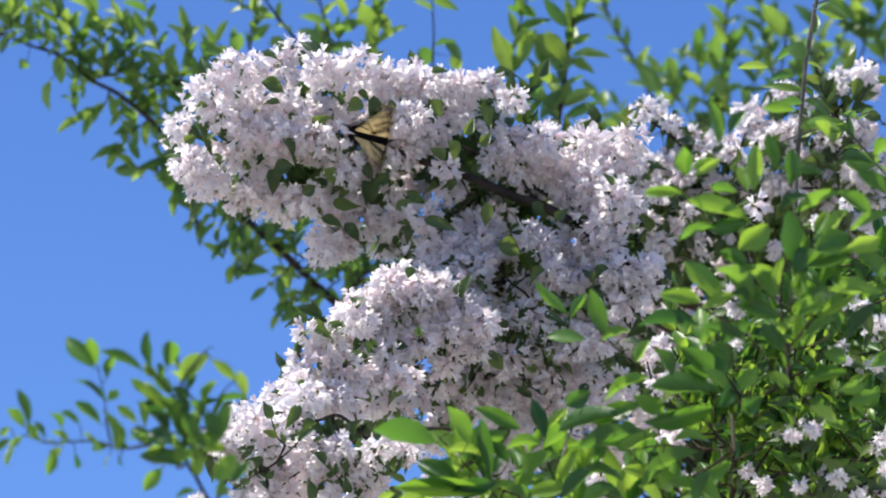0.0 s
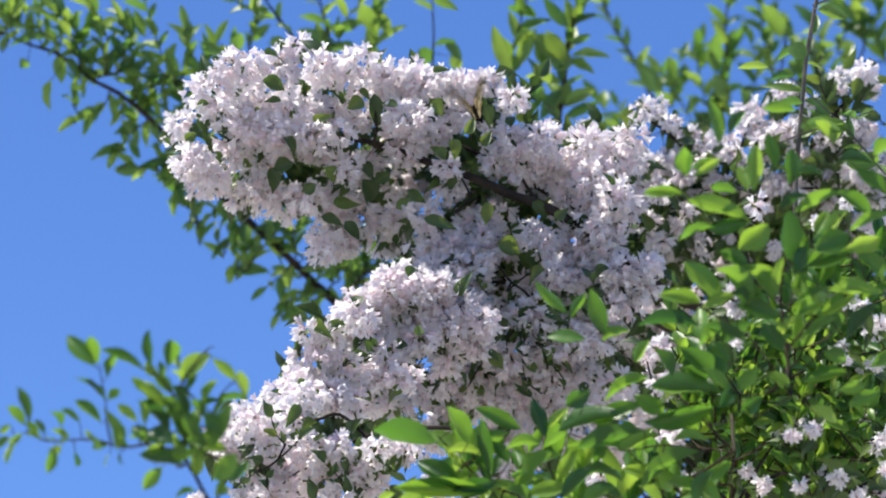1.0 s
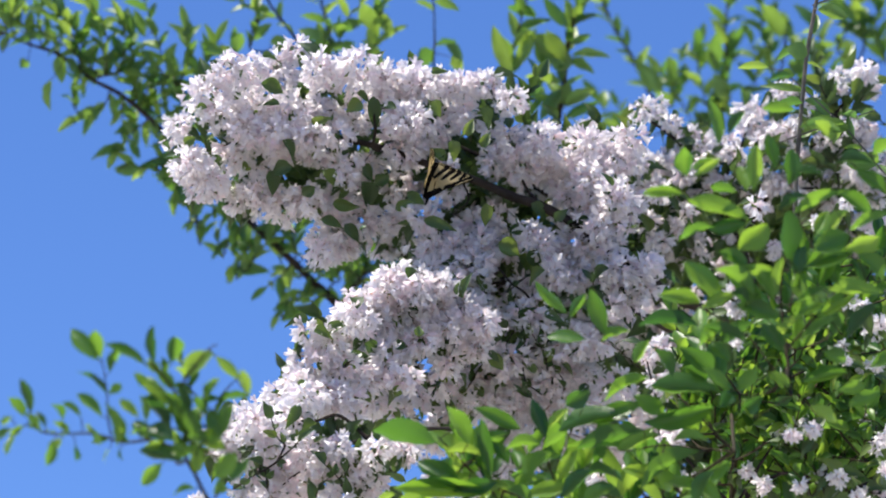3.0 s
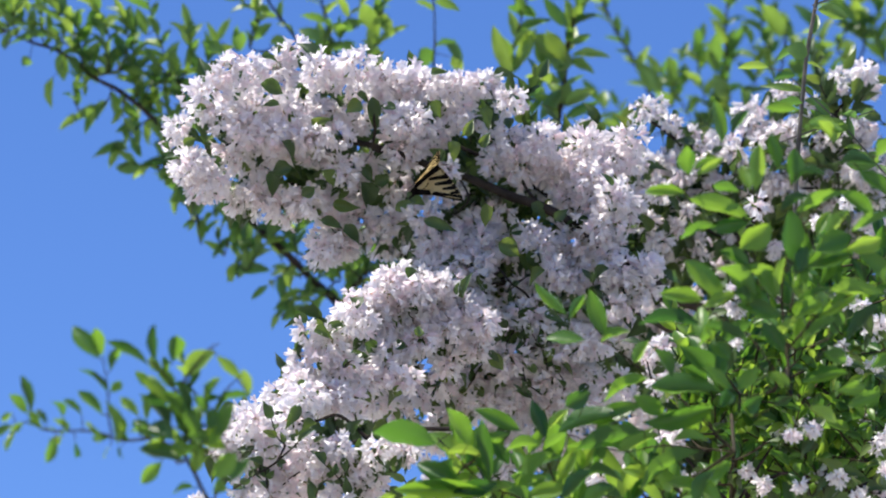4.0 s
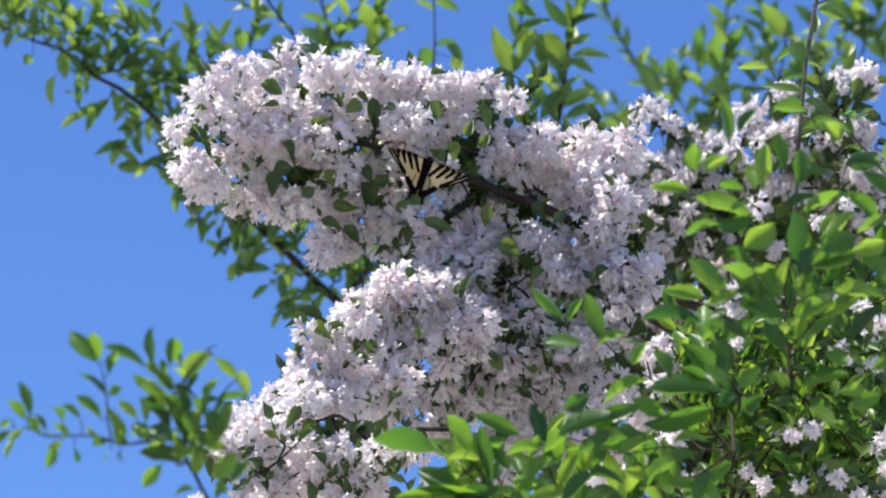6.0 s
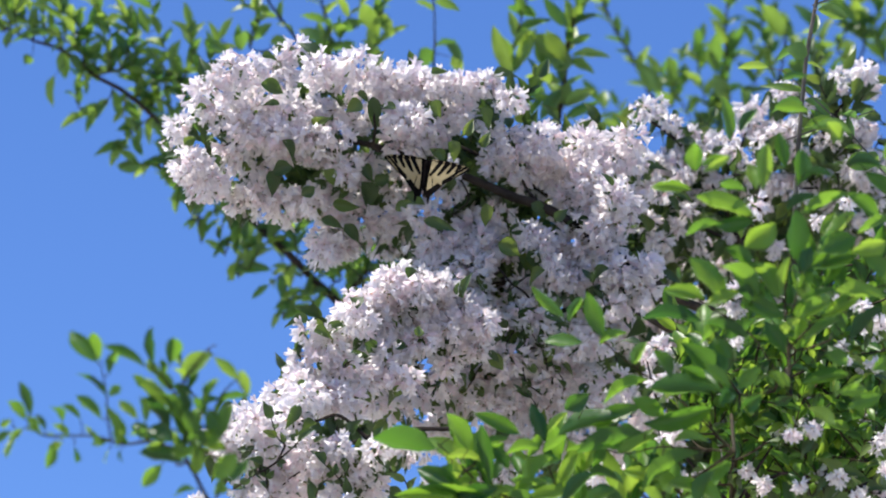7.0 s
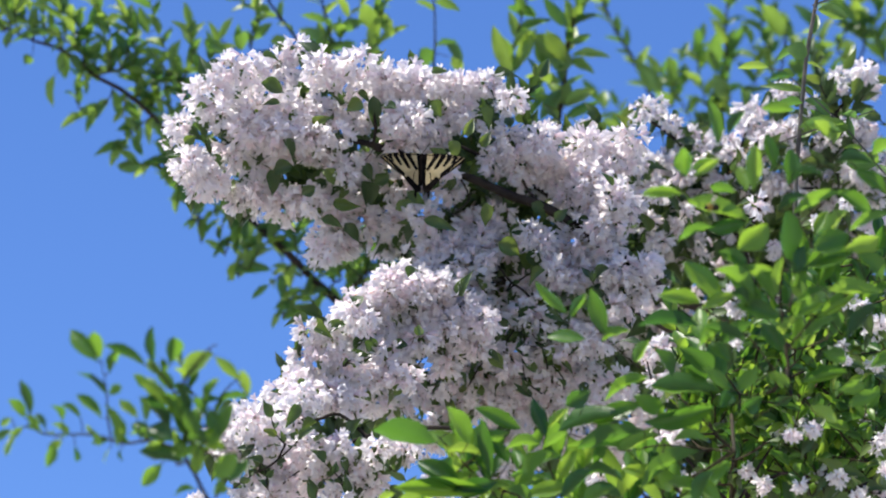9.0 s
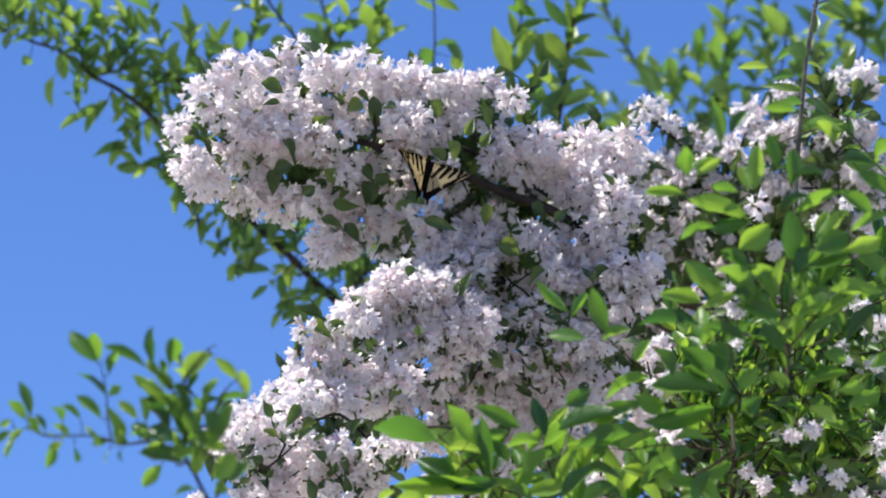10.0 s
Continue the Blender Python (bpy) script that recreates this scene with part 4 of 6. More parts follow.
leader.placed_leaves([(-4.7, 24.7, -7.8, 31.7, 2.2), (-4.1, 25.5, -0.9, 31.5, 1.9), (3.4, 26.4, -1.7, 30.6, 3.4), 
    (3.4, 28.1, 2.1, 24.7, 3.1), (0, 23.8, -3, 20.9, 2), (2.6, 23, -2.6, 25.5, 2), (-0.9, 33.2, -5.1, 35.8, 2), 
    (3.4, 31.5, 0, 35.8, 1.7), (4.3, 32.3, 6.4, 35.8, 1.5), (4.3, 28.9, 7.2, 30.5, 1.2), 
    (3.8, 26.4, 8.1, 25.5, 1.4), (3.4, 19.6, 7.7, 23, 2), (3.4, 17.9, 8.5, 20.4, 1.5), (2.6, 22.1, -0.4, 17.5, 2), 
    (-1.7, 19.6, -4.7, 18.7, 1.7), (4.3, 27.2, 10.2, 27.7, 1.5)])

far_twigs = Limb(tree, "bough", (0.477, 6.477, 3.978), [
    ([(0, 0, 0), (-9.3, 0, 14.8), (-12, 0, 20.4), (-13.9, 0, 23.6), (-17.1, 0, 30.1), (-19.9, 0, 34.7), 
    (-22.2, 0, 40.2)], 0.4, 0.2),
    ([(0, 0, 0), (-2.3, 0, 18.5), (-1.1, 0, 27.8), (-1.5, 0, 33.3), (-0.9, 0, 40.7)], 0.35, 0.15),
    ([(0, 0, 0), (4.6, 0, 15.7), (8.3, 0, 31.5), (6.5, 0, 38.9)], 0.3, 0.15),
    ([(0, 0, 0), (13.9, 0, 15.7), (21.3, 0, 31.5), (19.4, 0, 40.7)], 0.35, 0.15),
    ([(-12, 0, 20.4), (-10.6, 0, 23.1), (-8.8, 0, 27.8)], 0.15, 0.1)], "farther twigs with soft green leaves", seed=24)
far_twigs.shoot([(-13.9, 0, 23.6), (-17.1, 0, 30.1), (-19.9, 0, 34.7), (-22.2, 0, 40.2)], 1.5, (3.2, 4.8), twig=False)
far_twigs.shoot([(-2.3, 0, 18.5), (-1.1, 0, 27.8), (-1.5, 0, 33.3), (-0.9, 0, 40.7)], 1.3, (3.5, 6.0), twig=False)
far_twigs.shoot([(-10.6, 0, 21.3), (-9.7, 0, 25), (-8.8, 0, 28.7)], 1.4, (3.2, 4.8), twig=False)
far_twigs.shoot([(21.3, 0, 31.5), (19.9, 0, 36.1), (19.4, 0, 40.7)], 1.2, (3.5, 6.0), twig=False)
far_twigs.shoot([(16.7, 0, 30.5), (18.5, 0, 35.2), (15.7, 0, 38.9)], 1.2, (3.5, 6.0))
far_twigs.shoot([(24.8, 0, 28.7), (23.1, 0, 34.2), (24.1, 0, 38.9)], 1.2, (3.5, 6.0))
far_twigs.shoot([(13, 0, 25.9), (14.8, 0, 30.5), (13, 0, 34.2)], 1.4, (3.5, 5.5))
far_twigs.shoot([(-6.5, 0, 8.3), (-5.6, 0, 14.8), (-3.7, 0, 21.3)], 1.4, (3.5, 5.5))
far_twigs.shoot([(-18.5, 0, 14.8), (-20.4, 0, 19.4), (-22.2, 0, 22.2)], 1.4, (3.2, 4.8))
far_twigs.shoot([(-5.6, 0, 13), (-6.9, 0, 18.5), (-9.3, 0, 23.1), (-12, 0, 26.8)], 1.3, (3.2, 4.8))
far_twigs.shoot([(-2.3, 0, 16.7), (-4.6, 0, 22.2), (-6, 0, 27.8), (-5.6, 0, 31.5)], 1.3, (3.5, 5.5))
far_twigs.shoot([(2.8, 0, 14.8), (2.3, 0, 21.3), (3.7, 0, 26.8), (2.8, 0, 31.5)], 1.3, (3.5, 5.5))
far_twigs.shoot([(6.5, 0, 23.1), (6, 0, 28.7), (4.6, 0, 34.2), (4.2, 0, 37.9)], 1.3, (3.5, 5.5))
far_twigs.shoot([(16.7, 0, 17.6), (15.7, 0, 22.2), (17.6, 0, 27.8)], 1.3, (3.5, 5.5))
far_twigs.shoot([(10.2, 0, 22.2), (11.1, 0, 26.8), (9.3, 0, 32.4)], 1.3, (3.5, 5.5))
far_twigs.shoot([(-18.5, 0, 13.9), (-17.6, 0, 17.6), (-19, 0, 21.3)], 1.3, (3.2, 4.8))
far_twigs.placed_leaves([(-12, 23.1, -16.2, 29.1, 2.8), (-10.2, 25, -10.6, 29.6, 1.5), (-8.3, 25, -7.9, 28.7, 1.7), 
    (-10.2, 21.3, -13, 24.1, 1.7), (-5.1, 27.8, -6.7, 32.4, 2.2), (-2.8, 26.8, -4.2, 33.8, 2.8), 
    (-0.9, 29.6, 1.1, 35.6, 2.2), (-1.4, 22.2, -3.2, 26.8, 2.2), (-5.1, 16.2, -3.2, 22.2, 1.9), 
    (7.4, 32.4, 4.8, 38.9, 2.4), (8.3, 33.3, 8.5, 37, 1.5), (0.9, 24.1, 4.2, 25, 1.3), (0, 19.4, -1.4, 22.2, 1.9), 
    (4.6, 29.6, 7.4, 32.4, 1.5), (-21.7, 19, -18.5, 17.1, 1.7), (14.8, 38.9, 20.4, 34.7, 2.2), 
    (19.4, 33.3, 24.1, 33.3, 2.4), (13, 30.5, 16.2, 32.4, 1.9)])

# ---- slender shoot before the flowers ----
whip = Plant("slender_shoot", (0.62, 5.35, 0.0), "tall smooth grey-brown shoot with small yellow-green leaves", "shrub", TREE_LEAVES, GREY_BARK)
whip_stem = Limb(whip, "stem", (0.445, 5.022, 3.444), [
    ([(0, 0, 0), (0.6, 0, 11.5), (1.1, 0, 17.2), (1.6, 0, 22.6), (2.4, 0, 27.3), (3.2, 0, 31.6)], 0.30, 0.24),
    ([(11.7, 0, 7.9), (6.8, 0, 13.6), (1.8, 0, 18.3), (-1.4, 0, 21.2)], 0.12, 0.08),
    ([(-1.8, 0, 12), (3.2, 0, 13.8), (10.4, 0, 16.1)], 0.12, 0.08),
    ([(2.4, 0, 29.4), (5.4, 0, 30.5)], 0.12, 0.1)], "smooth grey-brown stem", seed=31)
whip_stem.placed_leaves([(1.4, 23, -0.9, 24, 2.4), (1.4, 22.2, 4.7, 21.9, 1), (1.8, 18.6, -3.9, 19.7, 1), (0.9, 16.9, -3.6, 16.9, 1.4), 
    (1.1, 17.2, 3.1, 16.9, 1), (-3.2, 21.5, -7.5, 22.4, 1.1), (0.4, 23.7, -2.9, 23, 1.1), 
    (2.5, 25.8, 3.4, 28.7, 1.1), (2.9, 28.7, 6.8, 28, 1.9), (6.8, 13.6, 2.5, 14.7, 1.6), (4.7, 15.1, 1.1, 14, 1.3), 
    (6.8, 9.3, 11.1, 10, 1.9), (-1.4, 21.2, 0.4, 20.8, 0.9), (2.5, 17.9, 1.4, 19.4, 0.9)])
whip_stem.shoot([(10.4, 0, 16.1), (6.8, 0, 14.7), (3.9, 0, 14)], 1.8, (2.4, 3.8), twig=False)
whip_stem.shoot([(11.7, 0, 7.9), (8.2, 0, 11.8), (4.7, 0, 15.4)], 2.0, (2.4, 3.8), twig=False)

# ---- shrub at the lower left ----
side_shrub = Plant("leafy_shrub", (-0.12, 4.8, 0.0), "leafy shrub with upright light green leaves on thin twigs", "shrub", SHRUB_LEAVES, GREEN_BARK, breadth=0.98)
spray = Limb(side_shrub, "branch", (-0.177, 4.159, 2.891), [
    ([(0, 0, -9.3), (-2.8, 0, -7.9), (-6.1, 0, -5.5), (-7.9, 0, -2.3), (-9.1, 0, 0.0), (-8.9, 0, 2.4), (-9.9, 0, 5.9), (-11.4, 0, 7.9), (-12.7, 0, 9.1)], 0.26, 0.10),
    ([(-9.1, 0, 0.0), (-12.3, 0, 1.1), (-15.2, 0, 0.9), (-18.1, 0, 1.7), (-20.4, 0, 1.8), (-23.3, 0, 1.8), (-25.1, 0, 2.6), (-26.7, 0, 2.2)], 0.17, 0.06),
    ([(-16.5, 0, 1.2), (-16.9, 0, 3.5), (-17.0, 0, 5.9), (-17.5, 0, 9.1)], 0.12, 0.06),
    ([(-9.9, 0, 5.9), (-8.2, 0, 8.5), (-6.5, 0, 10.6), (-5.6, 0, 11.1)], 0.12, 0.05),
    ([(-8.5, 0, -1.7), (-6.7, 0, 1.8), (-5.3, 0, 5.6), (-3.2, 0, 7.9)], 0.13, 0.06),
    ([(-25.1, 0, 2.6), (-25.0, 0, 4.4)], 0.07, 0.05),
    ([(-6.1, 0, -5.5), (-4.7, 0, -2.6), (-2.9, 0, -0.6)], 0.13, 0.07)], "spray of upright twigs with light leaves", seed=41, hang=0.4)
spray.placed_leaves([(-17.6, 9.6, -18.4, 12.7, 1.5), (-12.8, 8.8, -16.8, 11.6, 1.6), (-12.1, 9.1, -12.1, 13.0, 1.3), (-10.4, 9.1, -9.8, 12.4, 1.8), (-5.8, 9.8, -3.4, 7.4, 1.2), (-2.3, 5.9, -2.9, 8.7, 1.2),
    (-16.9, 5.9, -19.3, 9.4, 1.2), (-16.6, 8.2, -16.0, 11.0, 1.2), (-10.5, 4.7, -13.1, 7.5, 1.8), (-10.5, 2.4, -12.5, 6.4, 2.2), (-9.5, 2.4, -10.5, 6.4, 2.2), (-6.7, 3.8, -7.9, 6.0, 1.4),
    (-7.0, 5.0, -5.3, 7.5, 1.5), (-6.4, 0.6, -4.0, 5.0, 1.8), (-6.4, 1.2, -8.6, 1.9, 1.8), (-12.6, 1.5, -14.5, 2.6, 1.3), (-9.1, -1.1, -13.7, 0.0, 2.0), (-7.9, -3.9, -10.3, -3.8, 0.9),
    (-15.8, 0.6, -16.3, 5.2, 1.5), (-13.7, 3.5, -15.6, 5.4, 1.1), (-17.5, 3.5, -20.1, 5.9, 1.3), (-19.6, 3.5, -21.6, 5.0, 0.9), (-21.6, 3.2, -22.4, 5.4, 1.1), (-24.8, 3.8, -25.8, 7.5, 1.2),
    (-25.4, 3.5, -27.1, 5.6, 1.3), (-23.6, 1.8, -25.1, 2.9, 0.9), (-21.6, 1.2, -23.1, 0.0, 1.1), (-26.3, 1.8, -27.5, -0.6, 0.8), (-18.4, 2.4, -17.4, 0.6, 0.8), (-15.5, 0.3, -15.6, -1.1, 0.6),
    (-16.6, 0.3, -17.3, -0.9, 0.5), (-5.0, 5.6, -2.3, 5.7, 1.4), (-2.3, -0.7, -4.4, -3.2, 1.5), (-20.9, 1.7, -22.3, 3.1, 1.1), (-26.8, 3.5, -28.0, 2.8, 0.8)], depth=2, shade=0.0)
spray.placed_leaves([(-17.8, 9.4, -20.7, 13.0, 1.8), (-9.3, 7.6, -6.3, 10.4, 1.9), (-16.6, 5.9, -15.5, 7.1, 1.1), (-8.4, 3.5, -9.8, 6.9, 1.4), (-9.9, 1.2, -12.7, 3.2, 2.3), (-12.6, 1.1, -14.3, 3.4, 1.6),
    (-11.4, -1.3, -13.5, -3.6, 1.5), (-15.4, 1.2, -15.4, 3.5, 1.1), (-23.1, 2.4, -24.0, 4.4, 0.7), (-22.2, 0.9, -22.8, -1.4, 1.3), (-20.3, 0.6, -20.1, -1.4, 0.7), (-3.5, 0.0, -5.8, -2.4, 2.1),
    (-5.3, -2.6, -5.6, -4.8, 1.6), (-7.9, 1.8, -8.3, 4.7, 1.8), (-5.0, 1.8, -6.3, 4.4, 1.8), (-8.2, 0.0, -10.5, 0.6, 1.5), (-12.8, 3.2, -13.4, 5.9, 1.1)], depth=3, hanging=True)
spray.shoot([(-9.1, 0, 0.0), (-12.3, 0, 1.1), (-15.2, 0, 0.9), (-18.1, 0, 1.7), (-20.4, 0, 1.8), (-23.3, 0, 1.8), (-25.1, 0, 2.6), (-26.7, 0, 2.2)], 1.7, (1.2, 2.4), twig=False)
spray.shoot([(-9.1, 0, 0.0), (-8.9, 0, 2.4), (-9.9, 0, 5.9), (-11.4, 0, 7.9)], 1.5, (1.6, 3.0), (15, 45), twig=False, up=1.0)
spray.shoot([(-7.9, 0, -2.3), (-6.7, 0, 1.8), (-5.3, 0, 4.7)], 1.5, (1.6, 3.0), (15, 45), twig=False, up=1.0)
spray.thicket([(-11.1, 3.5, 2.2, 1), (-8.2, 1.5, 2.2, 2), (-7.3, 4.7, 2.2, 1), (-5.6, 0.0, 2.2, 1), (-10.5, 6.4, 2.2, 1)], 1.4, (1.8, 3.0), (3, 5), (0, 4))

# ---- broad-leaved shrub in front ----
front = Plant("broad_leaved_shrub", (0.45, 4.7, 0.0), "dense shrub with broad bright green leaves", "shrub", SHRUB_LEAVES, GREEN_BARK, breadth=1.02)
low_spray = Limb(front, "branch", (0.325, 4.494, 2.995), [
    ([(0, 0, 0), (-5, 3, -3.2), (-12.6, 3, -6.3), (-18.9, 3, -6.3), (-27.1, 3, -3.9), (-31.5, 3, 0), (-33.1, 3, 1.6)], 0.20, 0.09),
    ([(-18.9, 3, -6.3), (-20.5, 3, -1.9), (-21.3, 3, 1.3), (-22.1, 3, 3.2)], 0.13, 0.07),
    ([(0, 0, 0), (-6.3, 3, 6.3), (-10.7, 3, 9.5), (-14.2, 3, 12.6), (-15.8, 3, 14.5)], 0.14, 0.07),
    ([(0, 0, 0), (-7.6, 3, 0.6), (-12.6, 3, 0), (-18.3, 3, 1.9)], 0.13, 0.07)], "low spray of broad sunlit leaves", seed=51)
low_spray.placed_leaves([(-33.3, 1.1, -40.2, 3.9, 3.2), (-29.7, 0.9, -31.2, 5.8, 2.4), (-29, 4.9, -23.8, 2.6, 1.6), 
    (-27.2, -2.8, -28.2, 4.1, 1.6), (-21.1, 1.6, -22.6, 6, 1.6), (-21.7, 0.9, -25.6, 1.3, 1.6), 
    (-19.8, 1.9, -12.9, 5.4, 2.1), (-18.9, 0.6, -12.6, 1.3, 1.9), (-20.8, 2.5, -18.9, 5, 1), 
    (-18.6, 15.4, -22.2, 19.1, 1.3), (-14.4, 13.1, -16.1, 18.1, 1.9), (-18.3, 15, -17, 18, 1.1), 
    (-16.7, 12.6, -21.1, 13.1, 1.8), (-14.8, 12.3, -12, 14.5, 1.5), (-9.5, 8.3, -15, 6.9, 2), 
    (-8.9, 11.5, -6.4, 9.1, 2.6), (-1.8, 6.8, -9.5, 7.2, 2.4), (-16.1, 6.9, -18.9, 5, 1.9)], depth=2.5)
low_spray.placed_leaves([(-2.4, 5, -10.1, 3.3, 2.4), (-10.1, 5.5, -16.5, 3.3, 2.1), (-10.1, 2.5, -17.8, 1.4, 2.5), 
    (-8.5, 2, -13.2, 0.3, 1.8), (-4.1, 0.1, -11.5, -2.6, 2.1), (-11.3, 6.3, -7.6, 4.4, 1.9), 
    (-20.2, 0, -23.3, -1.9, 1.8), (-26.5, -3.2, -31.5, -4.4, 1.9), (-27.1, -4.4, -38.4, -3.2, 2.1), 
    (-30.2, -4.4, -35.3, 0, 2.3), (-31.5, -0.6, -33.4, -3.2, 1.9), (-25.2, -4.4, -21.4, -1.9, 1.9), 
    (-19.5, -5, -15.8, -1.9, 1.9), (-18.3, -3.8, -23.3, -5, 1.9), (-12.6, -5, -16.4, -3.8, 2), 
    (-10.7, -3.8, -7.6, -5.7, 2.1), (-8.8, -1.9, -6.3, -4.4, 2.1), (-34, -5.7, -38.4, -5, 1.9), 
    (-32.1, 0, -28.4, 0.6, 1.8)], depth=3)
low_spray.placed_leaves([(-28.4, 0, -25.8, 3.2, 1.5), (-25.2, -1.3, -26.5, 1.3, 1.5), (-23.3, -3.2, -22.7, 0, 1.5), 
    (-19.8, -3.2, -17.6, 0, 1.6), (-21.4, 0.6, -18.9, 2.5, 1.5), (-22.7, -5.7, -25.2, -3.2, 1.6), 
    (-17, -5.7, -13.9, -3.2, 1.9), (-37.8, -4.4, -40.3, -5.7, 1.6), (-5, -3.2, -1.3, -5, 1.9), 
    (-2.5, -1.9, -5, -5.7, 1.9), (-3.8, -4.4, -7.6, -2.5, 1.9), (-6.9, 1.3, -3.2, 2.5, 1.6), 
    (-5.7, 9.5, -2.5, 8.2, 1.5), (-9.5, 12.6, -11.3, 10.1, 1.5)], depth=4)
low_spray.hang = 0.45
low_spray.thicket([(-26.5, -5, 5.7, 6), (-15.8, -5, 5.7, 6), (-6.3, -3.2, 5.7, 4)], 1.7, (3.0, 5.5), (5, 9), (3, 12))

high_spray = Limb(front, "branch", (0.380, 4.377, 3.023), [
    ([(0, 0, 0), (-0.3, 3, 4.9), (-0.9, 3, 9.9), (-0.6, 3, 14.8), (1.2, 3, 18.5), (4.3, 3, 21.6)], 0.20, 0.10),
    ([(-0.9, 3, 9.9), (-3.7, 3, 14.2), (-4.9, 3, 18.5), (-6.2, 3, 20.4)], 0.12, 0.07),
    ([(0, 0, 0), (-4.3, 3, 6.2), (-8, 3, 8.6), (-10.5, 3, 9.9)], 0.13, 0.07),
    ([(-0.3, 3, 4.9), (3.7, 3, 9.3), (8, 3, 11.7), (11.7, 3, 13)], 0.13, 0.07),
    ([(-10.5, 1, 9.9), (-10.2, 1, 14.2), (-11.4, 1, 18.5), (-11.9, 1, 22.8), (-12.0, 1, 24.4)], 0.09, 0.05),
    ([(-6.2, 1, 20.4), (-4.6, 1, 22.3), (-4.3, 1, 24.7)], 0.09, 0.05),
    ([(1.2, 1, 18.5), (0.4, 1, 21.0), (-0.0, 1, 23.3)], 0.09, 0.05),
    ([(4.3, 1, 21.6), (4.9, 1, 24.7), (6.2, 1, 25.9)], 0.09, 0.05)], "tall spray of broad dark leaves", seed=52, hang=0.8)
high_spray.placed_leaves([(-4.6, 19.1, -11.4, 21.5, 2.1), (0.1, 19.9, 4.8, 22.7, 2.6), (-1.4, 20.1, 1.2, 22.5, 1.5), (3.4, 17.4, 6.2, 20.2, 1.6), (6.2, 18.0, 10.6, 20.0, 2.2), (-7.7, 9.6, -12.0, 14.5, 2.5),
    (-4.2, 10.8, -8.2, 15.1, 2.1), (-1.9, 10.4, -4.9, 15.3, 2.5), (0.7, 13.5, 1.5, 16.4, 1.6), (3.7, 11.2, 9.1, 13.2, 2.0), (0.3, 10.1, 4.0, 12.2, 1.4), (-1.6, 11.0, -0.9, 15.1, 1.4),
    (-12.7, 12.2, -13.0, 13.5, 1.4), (-10.1, 7.6, -17.2, 8.9, 2.2), (-4.8, 10.1, -6.8, 12.0, 1.6)], depth=2.5, shade=0.0)
high_spray.placed_leaves([(-4.9, 18.8, -9.1, 18.3, 1.7), (4.9, 22.3, 9.4, 20.2, 1.8), (-0.3, 14.9, -0.0, 20.2, 3.1), (-5.6, 15.9, -2.4, 18.8, 2.7), (1.8, 14.1, 6.9, 16.0, 2.3), (2.5, 15.9, 6.3, 17.8, 2.5),
    (7.4, 15.4, 10.6, 12.8, 2.5), (-9.9, 10.1, -14.1, 11.5, 1.5), (-3.7, 8.6, -6.2, 14.2, 2.2), (3.1, 8.6, 7.4, 11.1, 1.8), (6.2, 16.0, 9.9, 17.3, 2.2)], depth=2, back=2, hanging=True)
high_spray.placed_leaves([(-8.9, 18.5, -13, 17.8, 1.6), (-4.9, 13.6, -8, 16, 1.9), (0, 8.6, 3.7, 10.5, 1.7), (-1.2, 8.6, -6.2, 9.9, 2), 
    (-4.3, 8, -8, 6.2, 2), (-6.8, 7.4, -11.1, 6.2, 1.7), (-3.7, 6.2, 0, 7.4, 1.7), (1.2, 6.2, 4.9, 8.6, 1.9), 
    (6.2, 6.2, 9.9, 9.9, 2.1), (-4.9, 5.6, -9.3, 8.6, 1.7), (1.2, 8.6, -2.5, 6.2, 1.7), 
    (-6.2, 11.1, -9.9, 9.9, 1.5), (-11.7, 24.1, -12.6, 27, 1.5), (-12, 21.9, -16, 22.5, 1.2), 
    (-10.8, 24.7, -8.3, 25.9, 1.2)], depth=3.5, shade=0.5)
high_spray.placed_leaves([(6.2, 2.5, 1.2, 2.2, 1.4), (3.1, 4.9, 6.2, 3.7, 1.6), (8.6, 3.1, 11.7, 4.9, 1.6), (-3.7, 3.1, -6.2, 0.6, 1.7), 
    (-6.8, 3.7, -8.6, 6.2, 1.6), (-2.5, 2.5, 0, 0.6, 1.5), (-6.8, 0.6, -9.9, 3.1, 1.6), (-3.1, 0, -5.6, -1.9, 1.7), 
    (-4.3, -2.5, -4.9, 0, 1.6), (1.9, -1.2, 5.6, -2.5, 1.6), (4.9, 0.6, 8.6, 1.2, 1.5), (9.9, 0.6, 6.2, -1.2, 1.4), 
    (-8, -1.2, -6.2, 0.6, 1.6), (-1.2, 4.9, -3.1, 8, 1.6)], depth=4, hanging=True)
high_spray.placed_leaves([(-11.5, 23.9, -12.0, 27.0, 2.0), (-4.3, 22.3, -4.0, 27.3, 1.8), (0.3, 24.3, 3.6, 24.7, 1.2), (5.0, 25.4, 8.7, 26.5, 1.6), (0.9, 29.2, 5.4, 29.9, 1.2), (0.4, 31.1, -3.1, 31.8, 1.6),
    (0.1, 34.8, -3.1, 34.7, 0.9), (-7.9, 27.4, -8.2, 32.3, 1.5), (8.9, 26.2, 10.8, 28.4, 2.1), (-6.2, 22.1, -9.1, 23.1, 1.4), (4.3, 27.8, 2.5, 30.5, 1.4), (-6.8, 28.4, -5.6, 31.5, 1.2)], depth=2, shade=0.0)
